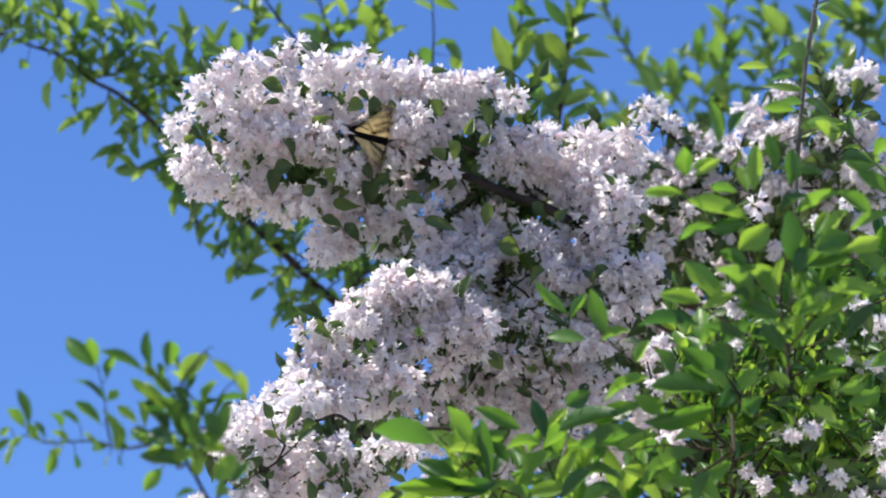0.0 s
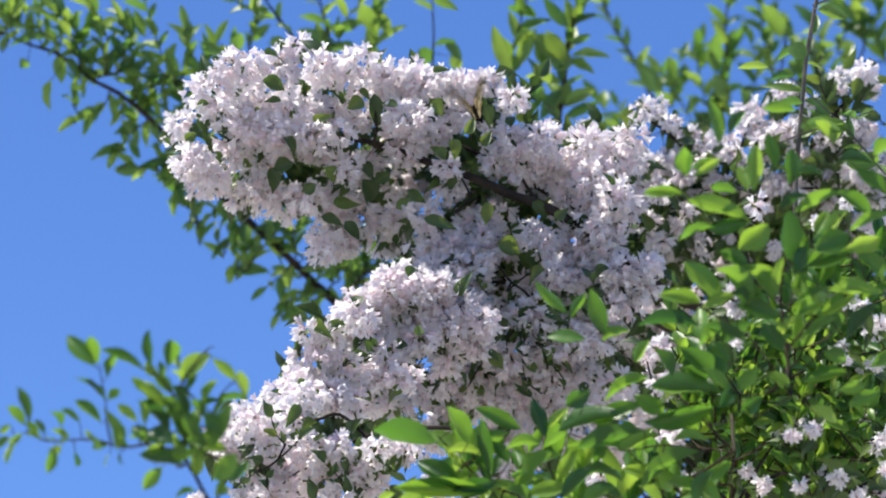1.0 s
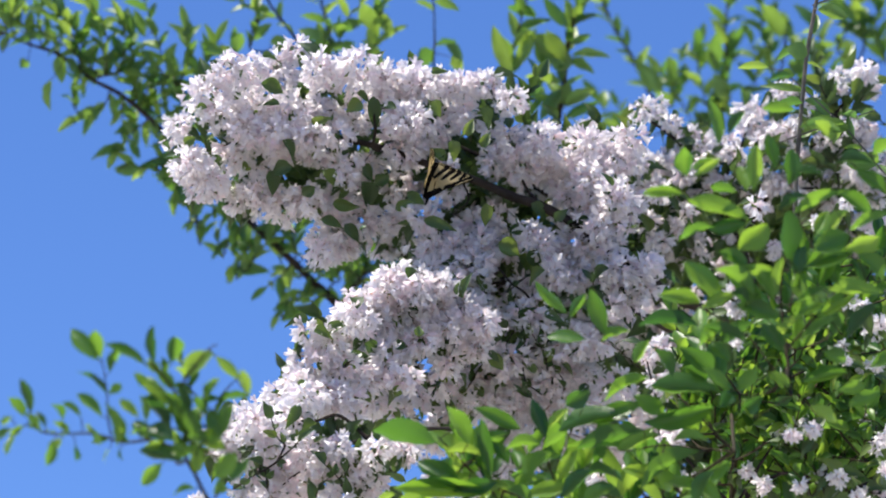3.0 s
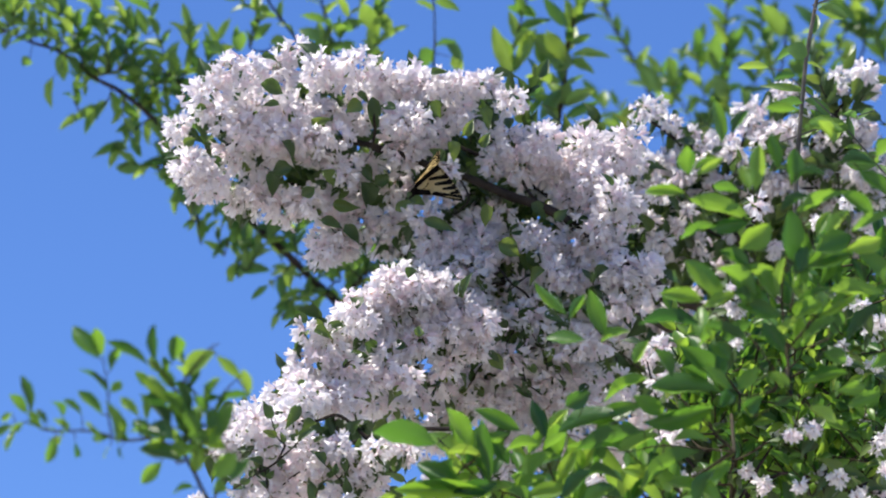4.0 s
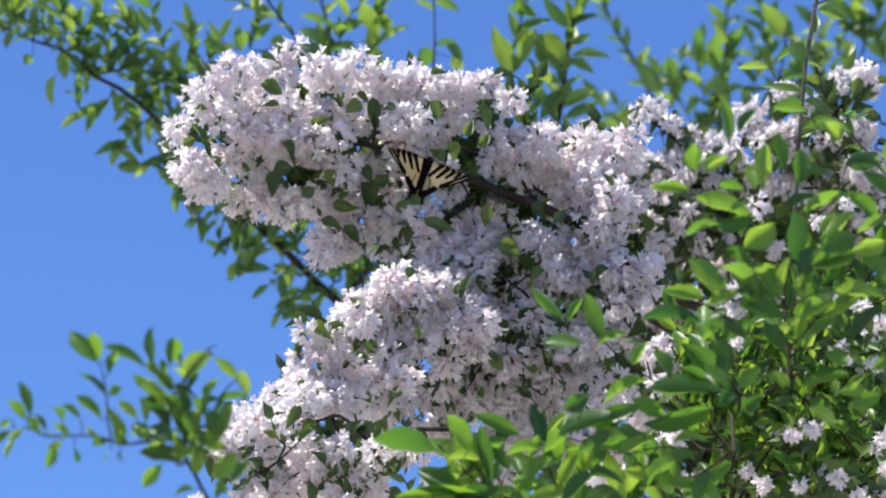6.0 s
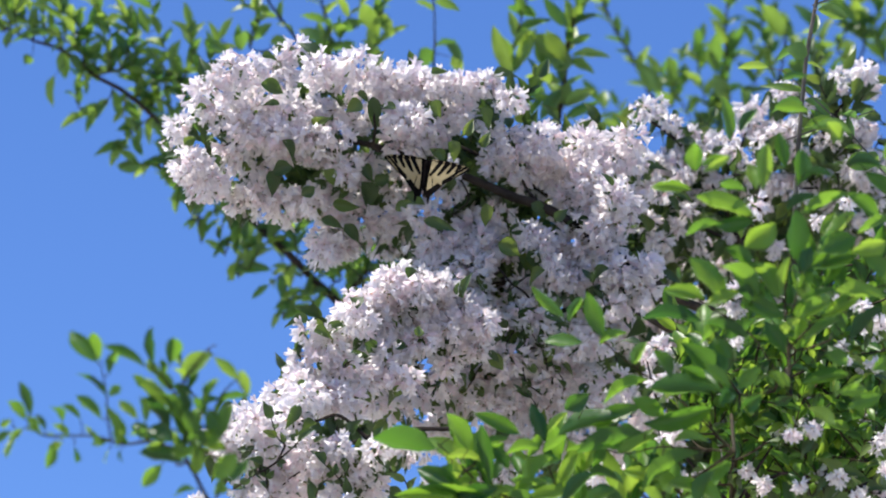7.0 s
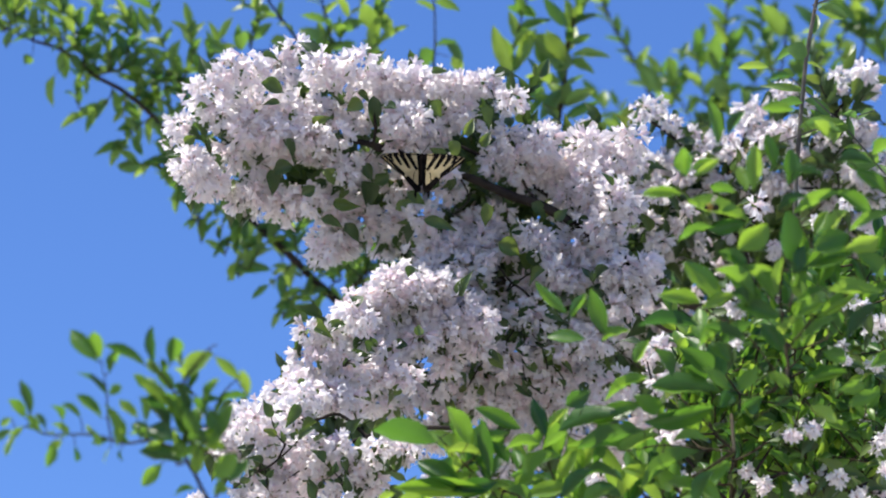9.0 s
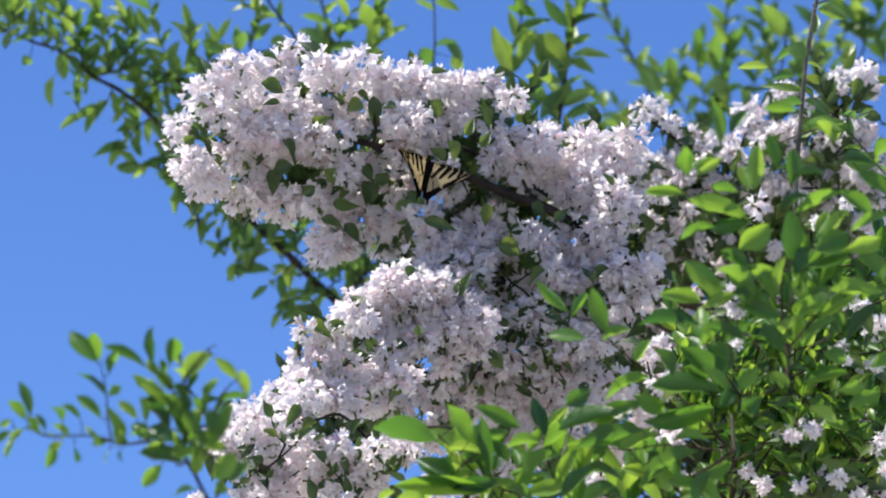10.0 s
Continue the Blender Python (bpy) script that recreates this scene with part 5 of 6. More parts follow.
high_spray.placed_leaves([(-10.8, 23.9, -7.7, 25.9, 1.0), (-13.0, 21.6, -16.4, 22.7, 1.2), (-4.9, 22.3, -5.7, 25.4, 1.5), (-0.3, 23.0, 0.6, 27.0, 2.1), (10.3, 22.1, 7.4, 25.0, 1.7), (-1.9, 24.7, -2.5, 28.7, 1.4)], depth=2, hanging=True)
high_spray.thicket([(-4.3, 5.6, 4.9, 1), (3.1, 6.2, 5.6, 1), (8.6, 8.6, 4.3, 1), (4.9, 14.8, 4.3, 2)], 1.6, (3.0, 5.0), (5, 9), (3, 11))

backing = Limb(front, "branch", (0.485, 5.010, 3.039), [
    ([(-12.5, 0, -2.8), (-12.9, 0, 5.6), (-11.9, 0, 12.5), (-10.5, 0, 19.5), (-9.4, 0, 25.1)], 0.35, 0.15),
    ([(0, 0, 0), (-2.1, 0, 11.2), (-0.7, 0, 18.1), (1.4, 0, 25.1)], 0.3, 0.15),
    ([(5.6, 0, 0), (4.2, 0, 7.7), (6.3, 0, 16.7)], 0.3, 0.15),
    ([(-16, 0, 11.2), (-4.2, 0, 13.9), (5.6, 0, 11.9)], 0.2, 0.12)], "dense inner twigs with small leaves", seed=53, hang=0.8)
backing.thicket([(-12.5, 19.5, 4.9, 9), (-5.6, 22.3, 5.6, 9), (1.4, 22.3, 5.6, 9), (-9.1, 13.9, 5.6, 10), (-1.4, 15.3, 5.6, 11), 
    (4.9, 16.7, 5.6, 10), (-12.5, 7.7, 5.6, 9), (-5.6, 7.7, 6.3, 9), (1.4, 11.2, 5.6, 9), (5.6, 7.7, 4.2, 5), 
    (-17.4, 15.3, 4.2, 4), (-3.5, 29.3, 5.6, 6), (4.2, 33.5, 4.2, 5), (-16, 23.7, 4.2, 5), (0, 27.9, 4.9, 5), 
    (-7, 18.1, 6.3, 8), (2.8, 13.9, 5.6, 8), (-7.7, 11.2, 6.3, 6), (-10.5, 25.1, 5.6, 4), (-2.1, 25.8, 6.3, 5), 
    (4.2, 27.9, 4.9, 4), (-16, 20.9, 3.5, 3)], 1.25, (2.4, 4.2), (5, 9), (-6, 16))
backing.hang = 0.25
backing.thicket([(-6.3, 23.7, 2.6, 3), (-6.3, 13.9, 2.6, 3), (-10.4, 18.1, 2.6, 3), (-2.1, 18.1, 2.6, 3), (0.0, 12.5, 2.6, 3), (-12.5, 11.1, 2.6, 3), (2.8, 22.3, 2.6, 3), (-5.6, 8.3, 2.6, 3), (-16.0, 23.7, 2.6, 3), (4.2, 15.3, 2.6, 3), (-12.5, 22.3, 2.6, 3), (-2.8, 25.1, 2.6, 3)], 1.2, (1.8, 3.2), (3.5, 6), (-16, -8), up=0.2)

for limb in (upper, middle, lower, crown, threaded, inner, rear, bough, top_twigs, leader, far_twigs, whip_stem, spray, low_spray, high_spray, backing):
    limb.finish()

# stems from the ground up to the limbs
bush.trunk("stem", [(0.42, 5.75, -0.05), (0.40, 5.76, 0.9), (0.33, 5.62, 2.2), (0.440, 5.630, 3.381), (0.270, 5.181, 3.447)], 0.013, 0.006)
bush.trunk("stem", [(0.36, 5.78, -0.05), (0.33, 5.75, 1.0), (0.34, 5.6, 2.3), (0.424, 5.636, 3.366), (0.248, 5.195, 3.409)], 0.012, 0.0045)
bush.trunk("stem", [(0.32, 5.72, -0.05), (0.22, 5.7, 1.0), (0.10, 5.5, 2.0), (0.025, 4.962, 3.170)], 0.014, 0.003)
bush.trunk("stem", [(0.46, 5.9, -0.05), (0.5, 5.95, 1.0), (0.42, 5.75, 2.1), (0.375, 5.764, 3.305)], 0.02, 0.008)
bush.trunk("stem", [(0.4, 5.7, -0.05), (0.42, 5.6, 1.0), (0.36, 5.2, 2.0), (0.353, 4.900, 3.049)], 0.01, 0.0025)
bush.trunk("stem", [(0.4, 5.85, -0.05), (0.42, 5.9, 1.0), (0.36, 5.7, 2.2), (0.451, 5.686, 3.373), (0.283, 5.301, 3.466)], 0.012, 0.004)
bush.trunk("stem", [(0.48, 5.8, -0.05), (0.55, 5.85, 1.0), (0.52, 5.75, 2.1), (0.429, 5.435, 3.480)], 0.02, 0.008)
tree.trunk("trunk", [(0.75, 6.6, -0.05), (0.7, 6.55, 0.8), (0.45, 6.4, 1.7), (0.031, 6.108, 3.532)], 0.04, 0.009)
tree.trunk("trunk", [(0.7, 6.58, -0.05), (0.6, 6.55, 1.2), (0.3, 6.3, 2.3), (-0.072, 5.981, 3.878)], 0.025, 0.004)
tree.trunk("trunk", [(0.76, 6.55, -0.05), (0.65, 6.5, 1.2), (0.35, 6.25, 2.3), (0.150, 5.961, 3.789)], 0.025, 0.004)
tree.trunk("trunk", [(0.8, 6.65, -0.05), (0.85, 6.7, 1.2), (0.6, 6.8, 2.3), (0.477, 6.477, 3.978)], 0.028, 0.005)
whip.trunk("cane", [(0.62, 5.35, -0.05), (0.6, 5.32, 1.2), (0.5, 5.25, 2.2), (0.445, 5.022, 3.444)], 0.006, 0.003)
side_shrub.trunk("stem", [(-0.12, 4.8, -0.05), (-0.14, 4.75, 1.0), (-0.16, 4.7, 2.0), (-0.177, 4.191, 2.804)], 0.012, 0.0025)
front.trunk("stem", [(0.45, 4.7, -0.05), (0.44, 4.9, 1.0), (0.40, 5.1, 2.0), (0.365, 5.063, 3.127), (0.325, 4.494, 2.995)], 0.006, 0.0018)
front.trunk("stem", [(0.48, 4.72, -0.05), (0.47, 4.9, 1.0), (0.45, 5.1, 2.0), (0.432, 5.048, 3.167), (0.380, 4.377, 3.023)], 0.006, 0.0018)
front.trunk("stem", [(0.5, 4.8, -0.05), (0.5, 4.85, 1.0), (0.48, 4.85, 2.0), (0.360, 5.020, 3.012)], 0.008, 0.003)
front.trunk("stem", [(0.55, 4.8, -0.05), (0.56, 4.85, 1.0), (0.55, 4.85, 2.0), (0.485, 5.010, 3.039)], 0.008, 0.003)
front.trunk("stem", [(0.6, 4.8, -0.05), (0.62, 4.85, 1.0), (0.6, 4.85, 2.0), (0.541, 5.010, 3.039)], 0.008, 0.003)


# ---- butterflies ----
def in_shape(p, outline):
    x, y = p
    hit = False
    for (x0, y0), (x1, y1) in zip(outline, outline[1:] + outline[:1]):
        if (y0 > y) != (y1 > y) and x < (x1 - x0) * (y - y0) / (y1 - y0) + x0:
            hit = not hit
    return hit


def rim(p, outline):
    """Distance from p to the outline."""
    best = 9.0
    x, y = p
    for (x0, y0), (x1, y1) in zip(outline, outline[1:] + outline[:1]):
        dx, dy = x1 - x0, y1 - y0
        t = max(0.0, min(1.0, ((x - x0) * dx + (y - y0) * dy) / (dx * dx + dy * dy + 1e-9)))
        best = min(best, math.hypot(x - x0 - t * dx, y - y0 - t * dy))
    return best


FORE = [(0.1, 1.2), (1.5, 1.25), (3.2, 1.0), (4.9, 0.6), (5.7, 0.15), (5.3, -0.35), (4.1, -1.25), (3.0, -2.05), (2.2, -2.3), (0.3, -0.6)]
HIND = [(0.05, 0.0), (1.8, -1.5), (2.5, -2.2), (2.2, -2.75), (1.7, -3.3), (1.25, -3.8), (1.05, -4.1), (1.0, -4.9), (0.78, -5.0), (0.65, -4.2), (0.3, -4.1), (0.05, -3.4), (0.05, -1.8)]


def rounded(outline, step=4):
    n = len(outline)
    out = []
    for i in range(n):
        a, b, c, d = (Vector((*outline[(i + k) % n], 0)) for k in (-1, 0, 1, 2))
        for k in range(step):
            t = k / step
            q = 0.5 * ((2 * b) + (c - a) * t + (2 * a - 5 * b + 4 * c - d) * t * t + (3 * b - a - 3 * c + d) * t ** 3)
            out.append((q.x, q.y))
    return out


def wing_mesh(name, outline, is_hind, mirror):
    """A wing cut from fine cells: yellow with black stripes, margin and veins."""
    edge = rounded(outline)
    cell = 0.07
    verts, faces, index, where = [], [], [], {}

    def corner(i, j):
        if (i, j) not in where:
            x, y = i * cell, j * cell
            z = 0.10 * math.sin(x * 0.6) - 0.02 * x * x * 0.3 + 0.03 * math.sin(3 * math.atan2(y + 0.3, x + 0.2) * 3)
            where[(i, j)] = len(verts)
            verts.append((-x * CM if mirror else x * CM, y * CM, (z + (-0.05 if is_hind else 0.0)) * CM))
        return where[(i, j)]

    for i in range(0, 84):
        for j in range(-75, 25):
            p = ((i + 0.5) * cell, (j + 0.5) * cell)
            if not in_shape(p, edge):
                continue
            x, y = p
            black = False
            spot = False
            if not is_hind:
                far = rim(p, edge[16:29])
                black |= far < 0.62
                spot = 0.15 < far < 0.26 and math.sin((x - y) * 6.5) > 0.6
                lead = rim(p, edge[0:17])
                for cx, reach, half in ((1.95, 2.5, 0.36), (2.85, 1.9, 0.38), (3.7, 1.4, 0.33), (4.45, 0.9, 0.28)):
                    black |= lead < reach and abs(x - cx + 0.6 * lead) < half * (1 - 0.5 * lead / reach)
                black |= lead < 0.08 or x < 0.62 + 0.1 * min(y, 0.5)
            else:
                far = rim(p, edge[8:40])
                black |= far < 0.58 or y < -3.1 or x < 0.50
                black |= abs(x - 0.8 - 0.16 * (-y)) < 0.06 and y < -0.6
            q = [corner(i, j), corner(i + 1, j), corner(i + 1, j + 1), corner(i, j + 1)]
            faces.append(tuple(q[::-1] if mirror else q))
            index.append(0 if spot or not black else 1)
    return mesh_of(name, verts, faces, [WING_YELLOW, WING_BLACK], index)


WING_MESHES = {}


def body_mesh():
    line = [(-2.9, 0.04), (-2.6, 0.17), (-1.6, 0.24), (-0.6, 0.22), (-0.25, 0.18), (0.0, 0.30), (0.5, 0.34), (0.9, 0.26), (1.0, 0.18), (1.15, 0.22), (1.35, 0.16), (1.42, 0.03)]
    verts, faces, index = [], [], []
    for y, r in line:
        for k in range(10):
            a = 2 * math.pi * k / 10
            verts.append((r * math.cos(a) * CM, y * CM, r * math.sin(a) * 0.95 * CM))
    for i in range(len(line) - 1):
        for k in range(10):
            a, b = i * 10 + k, i * 10 + (k + 1) % 10
            faces.append((a, a + 10, b + 10, b))
            index.append(0 if k == 8 and i < 6 else 1)
    return mesh_of("body", verts, faces, [WING_YELLOW, WING_BLACK], index)


def butterfly(name, label):
    thing = tagged(new(name), label, "butterfly", "butterflies at the flowers")
    child("body", body_mesh(), thing)
    wings = []
    for mirror in (True, False):
        for kind, outline in (("forewing", FORE), ("hindwing", HIND)):
            key = (kind, mirror)
            if key not in WING_MESHES:
                WING_MESHES[key] = wing_mesh(kind, outline, kind == "hindwing", mirror)
            wings.append((mirror, child(kind, WING_MESHES[key], thing)))
        s = -1 if mirror else 1
        v, f = tube([Vector((s * 0.08, 1.35, 0.1)) * CM, Vector((s * 0.5, 2.0, 0.3)) * CM, Vector((s * 0.95, 2.7, 0.35)) * CM], 0.0003, 0.0005, 6)
        child("antenna", mesh_of("antenna", v, f, [WING_BLACK]), thing)
        for k in range(3):
            v, f = tube([Vector((s * 0.15, 0.7 - 0.3 * k, -0.2)) * CM, Vector((s * 0.5, 0.9 - 0.5 * k, -0.6)) * CM, Vector((s * 0.45, 1.0 - 0.6 * k, -1.1)) * CM], 0.0004, 0.0002, 5)
            child("leg", mesh_of("leg", v, f, [WING_BLACK]), thing)
    return thing, wings


feeder, feeder_wings = butterfly("butterfly", "yellow swallowtail butterfly with black tiger stripes on the flowers")
visitor, visitor_wings = butterfly("butterfly", "pale yellow swallowtail butterfly flying past the flowers")


def bee():
    thing = tagged(new("bumblebee"), "small black bumblebee with a yellow back", "bee")
    for name, y, r, ln, mat in (("abdomen", -0.55, 0.42, 0.65, BEE_BLACK), ("thorax", 0.25, 0.40, 0.42, BEE_YELLOW), ("head", 0.75, 0.24, 0.24, BEE_BLACK)):
        bm = bmesh.new()
        bmesh.ops.create_uvsphere(bm, u_segments=14, v_segments=10, radius=1.0)
        for q in bm.verts:
            fuzz = 1 + 0.08 * noise.noise(q.co * 6)
            q.co = Vector((q.co.x * r * fuzz, y + q.co.y * ln * fuzz, q.co.z * r * fuzz)) * CM
        me = bpy.data.meshes.new(name)
        bm.to_mesh(me)
        bm.free()
        me.materials.append(mat)
        child(name, me, thing)
    for s in (-1, 1):
        v, f = leaf_shape(0.4, 0.1, 0.0, 0.0, 0.65, 0.8)
        v = [(Vector((s * 0.25, 0.3, 0.35)) + Vector((s * (q[1] * 1.1), q[0] * 1.2 - q[1] * 0.5, 0.2 * q[1]))) * CM for q in v]
        child("wing", mesh_of("wing", v, f, [BEE_WING]), thing)
    return thing


bumblebee = bee()

FACING = pose(0, 0, 0, TILT, 0, 0) @ pose(0, 0, 0, 90, 0, 0)


def flight(thing, wings, rows):
    """Rows: seconds, place, lean to its left, pitch, and how far the two wings are raised from the crown's plane."""
    poses, left, right = [], [], []
    for t, place, lean, pitch, up_l, up_r in rows:
        lift, roll = (up_l + up_r) / 2, (up_l - up_r) / 2
        poses.append((t, Matrix.Translation(place) @ FACING @ pose(0, 0, 0, 0, 0, lean) @ pose(0, 0, 0, pitch, 0, 0) @ pose(0, 0, 0, 0, roll, 0)))
        left.append((t, pose(0, 0, 0, 0, lift, 0)))
        right.append((t, pose(0, 0, 0, 0, -lift, 0)))
    walk(thing, poses)
    for mirror, wing in wings:
        walk(wing, left if mirror else right)


# ---- what moves ----
TIMES = (0.0, 0.5, 1.0, 1.5, 2.0, 2.5, 4.0, 4.5, 5.0, 5.5, 7.0, 7.5, 8.0, 8.5, 9.0, 9.5, 10.0)


def swing(limb, angles, rises=None):
    """Keys a limb's swing in the wind: degrees about its foot, and centimetres up."""
    walk(limb.ob, [(t, limb.at(a, b)) for t, a, b in zip(TIMES, angles, rises or [0.0] * len(TIMES))])


def motions():
    swing(upper, [0.07, 0.35, 0.35, 0.57, 0.35, 0.00, -0.21, -0.57, -0.64, -0.42, -0.14, 0.00, 0.07, 0.07, 0.00, 0.21, 0.00])
    dip = [-0.07, 0.07, 0.07, 0.15, 0.07, -0.07, -0.07, -0.44, -0.44, -0.22, -0.07, -0.07, 0.07, 0.07, 0.07, 0.07, 0.07]
    swing(middle, [0.0] * len(TIMES), dip)
    swing(lower, [0.0] * len(TIMES), dip)
    swing(rear, [0.05, 0.25, 0.25, 0.40, 0.25, 0.00, -0.15, -0.40, -0.45, -0.30, -0.10, 0.00, 0.05, 0.05, 0.00, 0.15, 0.00])
    swing(bough, [-0.63, -0.63, -0.55, -0.55, -0.55, -0.55, -0.24, 0.08, 0.24, 0.00, 0.00, 0.00, -0.16, -0.16, 0.00, 0.00, -0.16])
    swing(top_twigs, [-0.54, -0.54, -0.54, -0.45, -0.45, -0.27, -0.09, -0.00, -0.00, -0.09, -0.09, -0.09, -0.09, -0.09, -0.00, -0.09, -0.09])
    swing(spray, [-2.08, -2.08, -1.56, -1.56, -1.39, -0.52, 1.04, 0.69, 0.17, -0.35, -0.35, -0.35, -0.35, -0.52, 0.00, -0.35, -0.35])
    swing(low_spray, [0.00, 0.00, 0.00, 0.00, 0.00, 0.00, -0.36, -0.71, -1.55, -1.55, -1.31, -0.71, -0.24, -0.36, 0.00, 0.12, 0.36])
    swing(high_spray, [0.20, -0.00, 0.20, 0.20, -0.10, -0.10, 0.80, 0.60, 2.00, 2.20, 2.60, 1.40, 0.30, 1.00, -0.00, 1.20, 0.50])
    flight(feeder, feeder_wings,
        [(0, (-0.082, 4.915, 3.534), -105, -15, 25, 45),
         (0.03, (-0.074, 4.914, 3.537), -98, -15, 95, -25),
         (0.1, (-0.058, 4.910, 3.546), -50, -20, 75, 40),
         (0.2, (-0.016, 4.902, 3.571), -10, -50, 85, 80),
         (0.3, (-0.006, 4.902, 3.569), 5, -55, 80, 55),
         (0.4, (-0.023, 4.907, 3.556), 8, -60, 30, 60),
         (0.47, (-0.020, 4.909, 3.551), 4, -55, 48, 48),
         (0.5, (-0.019, 4.910, 3.548), 0, -55, 24, 27),
         (0.53, (-0.016, 4.911, 3.544), 5, -62, 0, 5),
         (0.6, (-0.006, 4.918, 3.525), 15, -75, 5, 10),
         (0.7, (0.006, 4.925, 3.506), 20, -75, 0, 5),
         (0.8, (-0.006, 4.927, 3.500), 0, -15, 86, 86)]
        + [(0.9, (0.001, 4.920, 3.521), -10, -30, 70, 30),
         (0.97, (0.037, 4.902, 3.569), 20, -60, 40, 45),
         (1, (0.040, 4.903, 3.568), 22, -60, 66, 60),
         (1.03, (0.037, 4.903, 3.567), 20, -60, 88, 72),
         (1.1, (0.030, 4.909, 3.550), 0, -40, 60, 20),
         (1.2, (0.011, 4.966, 3.539), -5, -30, 82, 40),
         (1.3, (-0.013, 5.037, 3.550), -5, -24, 86, 12),
         (1.6, (-0.012, 5.037, 3.549), -4, -24, 88, 12),
         (2, (-0.012, 5.040, 3.541), -24, -24, 88, 15),
         (2.2, (-0.014, 5.041, 3.539), -30, -24, 86, 15),
         (2.5, (-0.013, 5.040, 3.542), -26, -24, 86, 15),
         (2.7, (-0.014, 5.040, 3.542), -16, -24, 84, 15)]
        + [(3.3, (-0.016, 5.040, 3.542), -25, -24, 82, 15),
         (3.8, (-0.017, 5.040, 3.542), -32, -24, 80, 20),
         (4, (-0.016, 5.040, 3.541), -48, -24, 80, 12),
         (4.2, (-0.014, 5.040, 3.541), -46, -24, 82, 15),
         (4.5, (-0.012, 5.043, 3.534), -44, -24, 84, 20),
         (4.8, (-0.010, 5.042, 3.535), -40, -24, 84, 25),
         (5, (-0.010, 5.042, 3.537), -40, -24, 86, 30),
         (5.2, (-0.009, 5.042, 3.537), -30, -17.5, 86, 70),
         (5.3, (-0.016, 5.040, 3.542), -22, -24, 84, 18)]
        + [(5.4, (-0.020, 5.039, 3.544), -30, -24, 74, 15),
         (5.5, (-0.023, 5.041, 3.539), -36, -24, 58, 10),
         (5.7, (-0.023, 5.039, 3.544), -26, -24, 38, 8),
         (6.2, (-0.022, 5.039, 3.544), -18, -24, 20, 8),
         (6.8, (-0.022, 5.040, 3.542), -11, -24, 20, 12),
         (7, (-0.022, 5.039, 3.544), -8, -24, 18, 15),
         (7.2, (-0.020, 5.040, 3.542), 3, -24, 28, 18),
         (7.4, (-0.020, 5.037, 3.548), 19, -24, 32, 40),
         (7.6, (-0.025, 5.039, 3.544), 17, -24, 18, 22)]
        + [(7.8, (-0.025, 5.039, 3.543), 28, -24, 28, 40),
         (8, (-0.028, 5.039, 3.544), 21, -24, 10, 15),
         (8.2, (-0.025, 5.038, 3.546), 20, -24, 12, 14),
         (8.5, (-0.025, 5.037, 3.550), 18, -24, 18, 16),
         (8.7, (-0.025, 5.037, 3.550), 14, -24, 16, 12),
         (8.8, (-0.025, 5.037, 3.550), 7, -24, 20, 12),
         (9, (-0.027, 5.037, 3.550), 0, -24, 22, 12),
         (9.2, (-0.027, 5.037, 3.549), -6, -24, 42, 25),
         (9.4, (-0.025, 5.036, 3.552), -6, -24, 55, 18)]
        + [(9.5, (-0.023, 5.035, 3.555), -3, -24, 76, 12),
         (9.7, (-0.023, 5.034, 3.557), 0, -24, 78, 15),
         (9.8, (-0.022, 5.036, 3.552), -6, -24, 70, 12),
         (9.9, (-0.020, 5.037, 3.548), -8, -24, 65, 8),
         (10, (-0.020, 5.040, 3.542), -12, -24, 50, 8)])
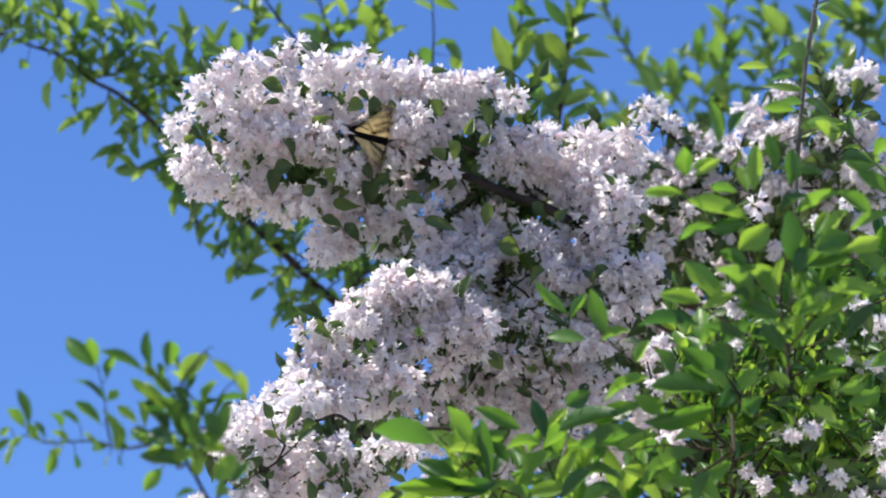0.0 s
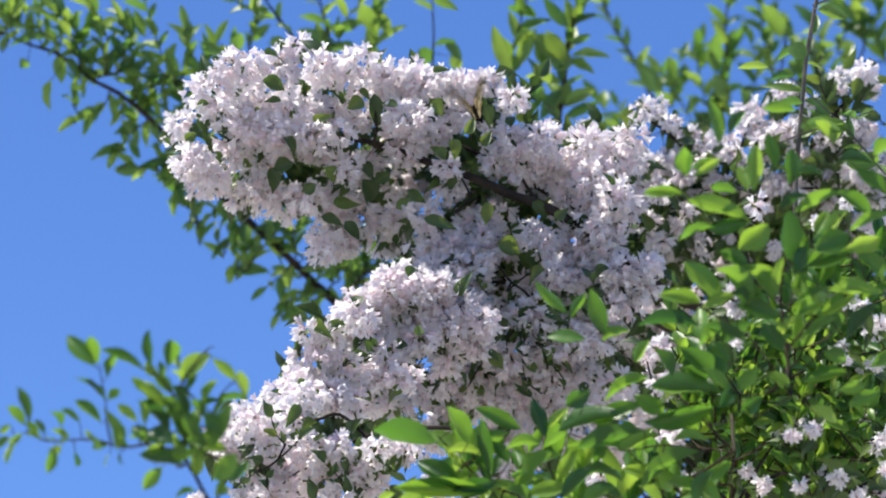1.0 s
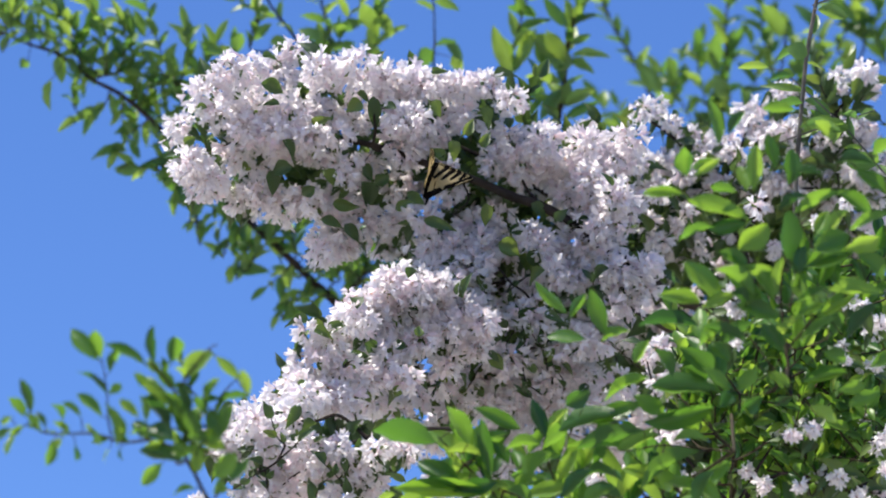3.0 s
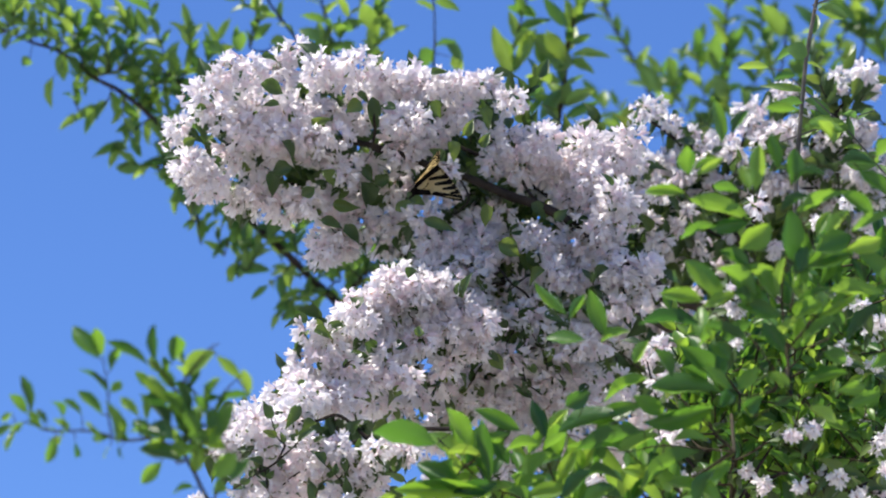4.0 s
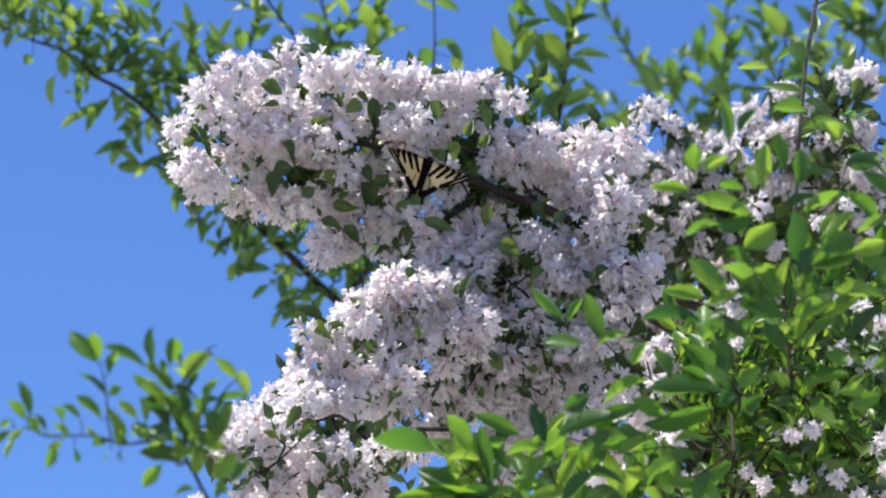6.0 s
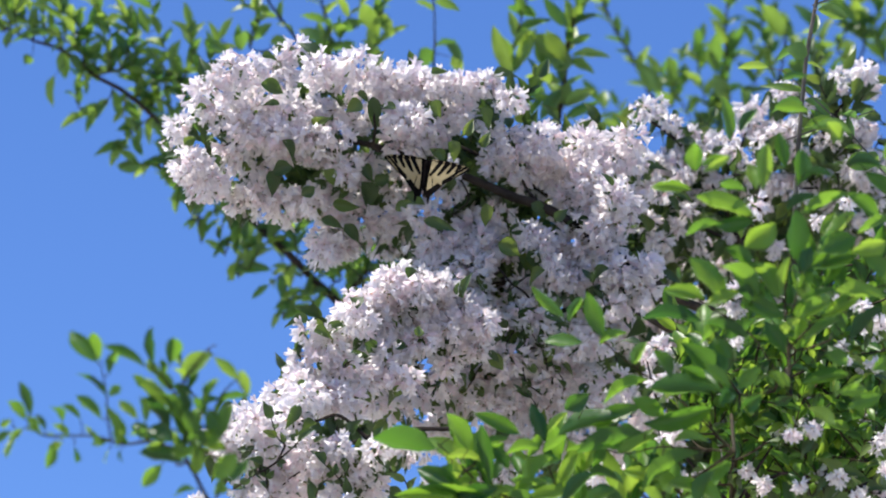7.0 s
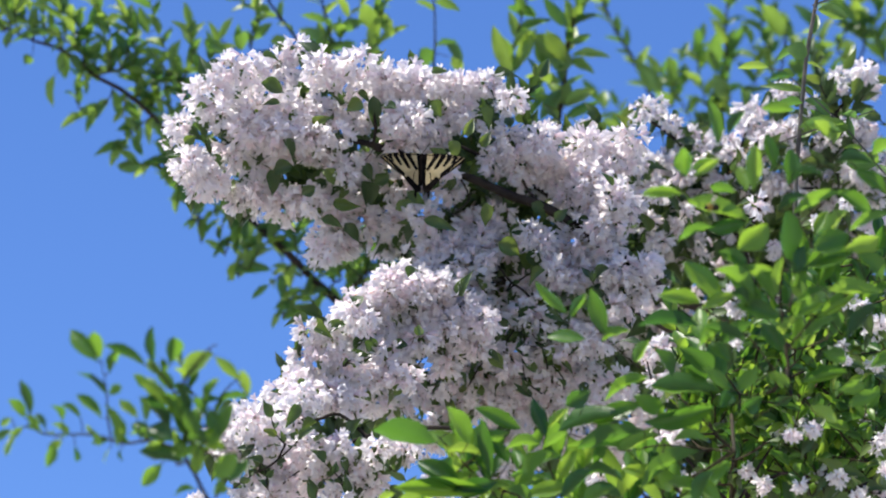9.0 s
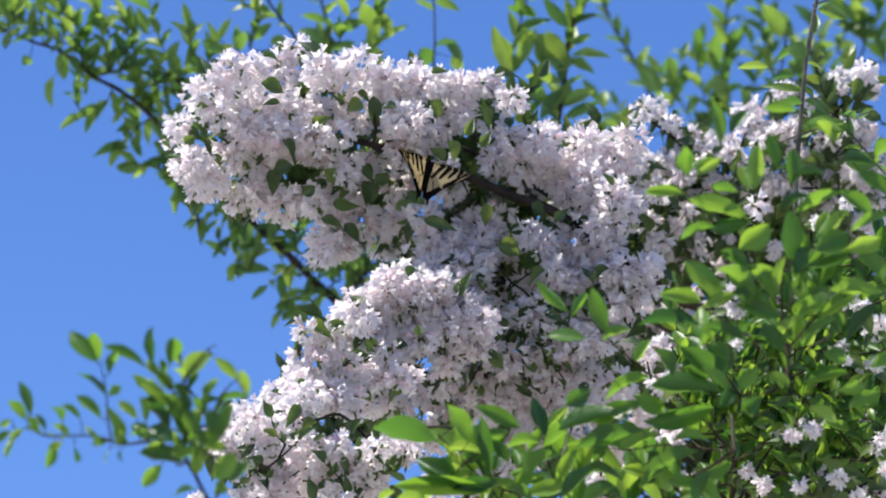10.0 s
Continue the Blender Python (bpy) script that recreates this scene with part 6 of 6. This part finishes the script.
    flight(visitor, visitor_wings,
        [(0, (-0.225, 5.706, 3.173), 0, 20, 80, 80),
         (3, (-0.221, 5.708, 3.169), 5, 20, 70, 75),
         (6, (-0.225, 5.706, 3.173), 0, 20, 80, 80),
         (6.8, (-0.248, 5.695, 3.202), -5, 0, 60, 60),
         (6.9, (-0.264, 5.666, 3.284), -5, 0, 20, 20),
         (7, (-0.278, 5.639, 3.359), 0, -20, 70, 70),
         (7.07, (-0.297, 5.618, 3.414), 0, -25, 40, 40),
         (7.1, (-0.304, 5.611, 3.434), 0, -25, 62, 20),
         (7.13, (-0.305, 5.602, 3.459), 0, -25, 80, 50),
         (7.17, (-0.302, 5.590, 3.492), 0, -30, 80, 80),
         (7.2, (-0.297, 5.582, 3.515), 5, -35, 48, 48),
         (7.23, (-0.284, 5.574, 3.535), 0, -35, 5, 5),
         (7.27, (-0.258, 5.562, 3.570), -12, -20, 60, 30),
         (7.3, (-0.240, 5.553, 3.595), -20, -20, 78, 15),
         (7.33, (-0.209, 5.542, 3.625), -25, -20, 70, 20),
         (7.4, (-0.130, 5.517, 3.693), -30, -25, 10, 10),
         (7.5, (0.013, 5.486, 3.778), -30, -30, 60, 60)]
        + [(7.57, (0.103, 5.330, 3.767), 45, -30, 10, 10),
         (7.6, (0.144, 5.279, 3.761), 55, -20, 60, 10),
         (7.63, (0.188, 5.276, 3.769), 62, -10, 60, 30),
         (7.67, (0.241, 5.227, 3.759), 75, 20, 30, 40),
         (7.7, (0.279, 5.225, 3.763), 88, 25, 40, 40),
         (7.73, (0.304, 5.226, 3.762), 84, 20, 20, 60),
         (7.8, (0.345, 5.275, 3.773), 60, -20, 75, 75),
         (7.9, (0.371, 5.308, 3.742), 20, -20, 60, 20),
         (8, (0.377, 5.343, 3.732), -30, -20, 75, 50),
         (8.1, (0.400, 5.493, 3.760), -60, -20, 75, 60),
         (8.3, (0.402, 5.512, 3.763), -60, -20, 70, 80),
         (8.8, (0.412, 5.546, 3.759), -30, -20, 70, 80)]
        + [(9.3, (0.420, 5.549, 3.752), -20, -20, 60, 75),
         (9.4, (0.418, 5.403, 3.715), -10, -40, 50, 20),
         (9.47, (0.417, 5.226, 3.674), -5, -60, 40, 40),
         (9.5, (0.422, 5.203, 3.678), 0, -60, 25, 30),
         (9.53, (0.428, 5.197, 3.695), -5, -55, 10, 10),
         (9.6, (0.450, 5.224, 3.767), -15, -40, 70, 60),
         (9.67, (0.482, 5.212, 3.801), -25, -50, 40, 40),
         (9.7, (0.501, 5.206, 3.815), -30, -55, 8, 12),
         (9.73, (0.523, 5.200, 3.833), -30, -40, 30, 30),
         (9.8, (0.576, 5.177, 3.896), -35, -30, 60, 60),
         (10, (0.694, 5.128, 4.031), -35, -30, 40, 40)])
    walk(bumblebee, [
        (0, Matrix.Translation((0.412, 5.565, 3.707)) @ FACING @ pose(0, 0, 0, 40, 0, 40)),
        (7.8, Matrix.Translation((0.412, 5.565, 3.707)) @ FACING @ pose(0, 0, 0, 40, 0, 30)),
        (8.3, Matrix.Translation((0.362, 5.037, 3.548)) @ FACING @ pose(0, 0, 0, 40, 0, 10)),
        (8.4, Matrix.Translation((0.340, 4.757, 3.443)) @ FACING @ pose(0, 0, 0, 40, 0, 20)),
        (8.5, Matrix.Translation((0.338, 4.757, 3.443)) @ FACING @ pose(0, 0, 0, 40, 0, 30)),
        (8.6, Matrix.Translation((0.322, 4.438, 3.296)) @ FACING @ pose(0, 0, 0, 40, 0, 40)),
        (8.7, Matrix.Translation((0.317, 4.392, 3.276)) @ FACING @ pose(0, 0, 0, 40, 0, 50)),
        (8.8, Matrix.Translation((0.303, 4.302, 3.229)) @ FACING @ pose(0, 0, 0, 40, 0, 60)),
        (8.9, Matrix.Translation((0.289, 4.194, 3.175)) @ FACING @ pose(0, 0, 0, 40, 0, 80)),
        (9, Matrix.Translation((0.285, 4.195, 3.174)) @ FACING @ pose(0, 0, 0, 40, 0, 90)),
        (9.1, Matrix.Translation((0.288, 4.212, 3.184)) @ FACING @ pose(0, 0, 0, 40, 0, 85)),
        (9.2, Matrix.Translation((0.303, 4.348, 3.250)) @ FACING @ pose(0, 0, 0, 40, 0, 75)),
        (9.3, Matrix.Translation((0.284, 4.195, 3.173)) @ FACING @ pose(0, 0, 0, 40, 0, 70)),
        (9.4, Matrix.Translation((0.309, 4.442, 3.285)) @ FACING @ pose(0, 0, 0, 40, 0, 55)),
        (9.5, Matrix.Translation((0.349, 4.855, 3.464)) @ FACING @ pose(0, 0, 0, 40, 0, 40)),
        (9.7, Matrix.Translation((0.380, 5.236, 3.587)) @ FACING @ pose(0, 0, 0, 40, 0, 30)),
        (10, Matrix.Translation((0.412, 5.565, 3.707)) @ FACING @ pose(0, 0, 0, 40, 0, 40))])


motions()
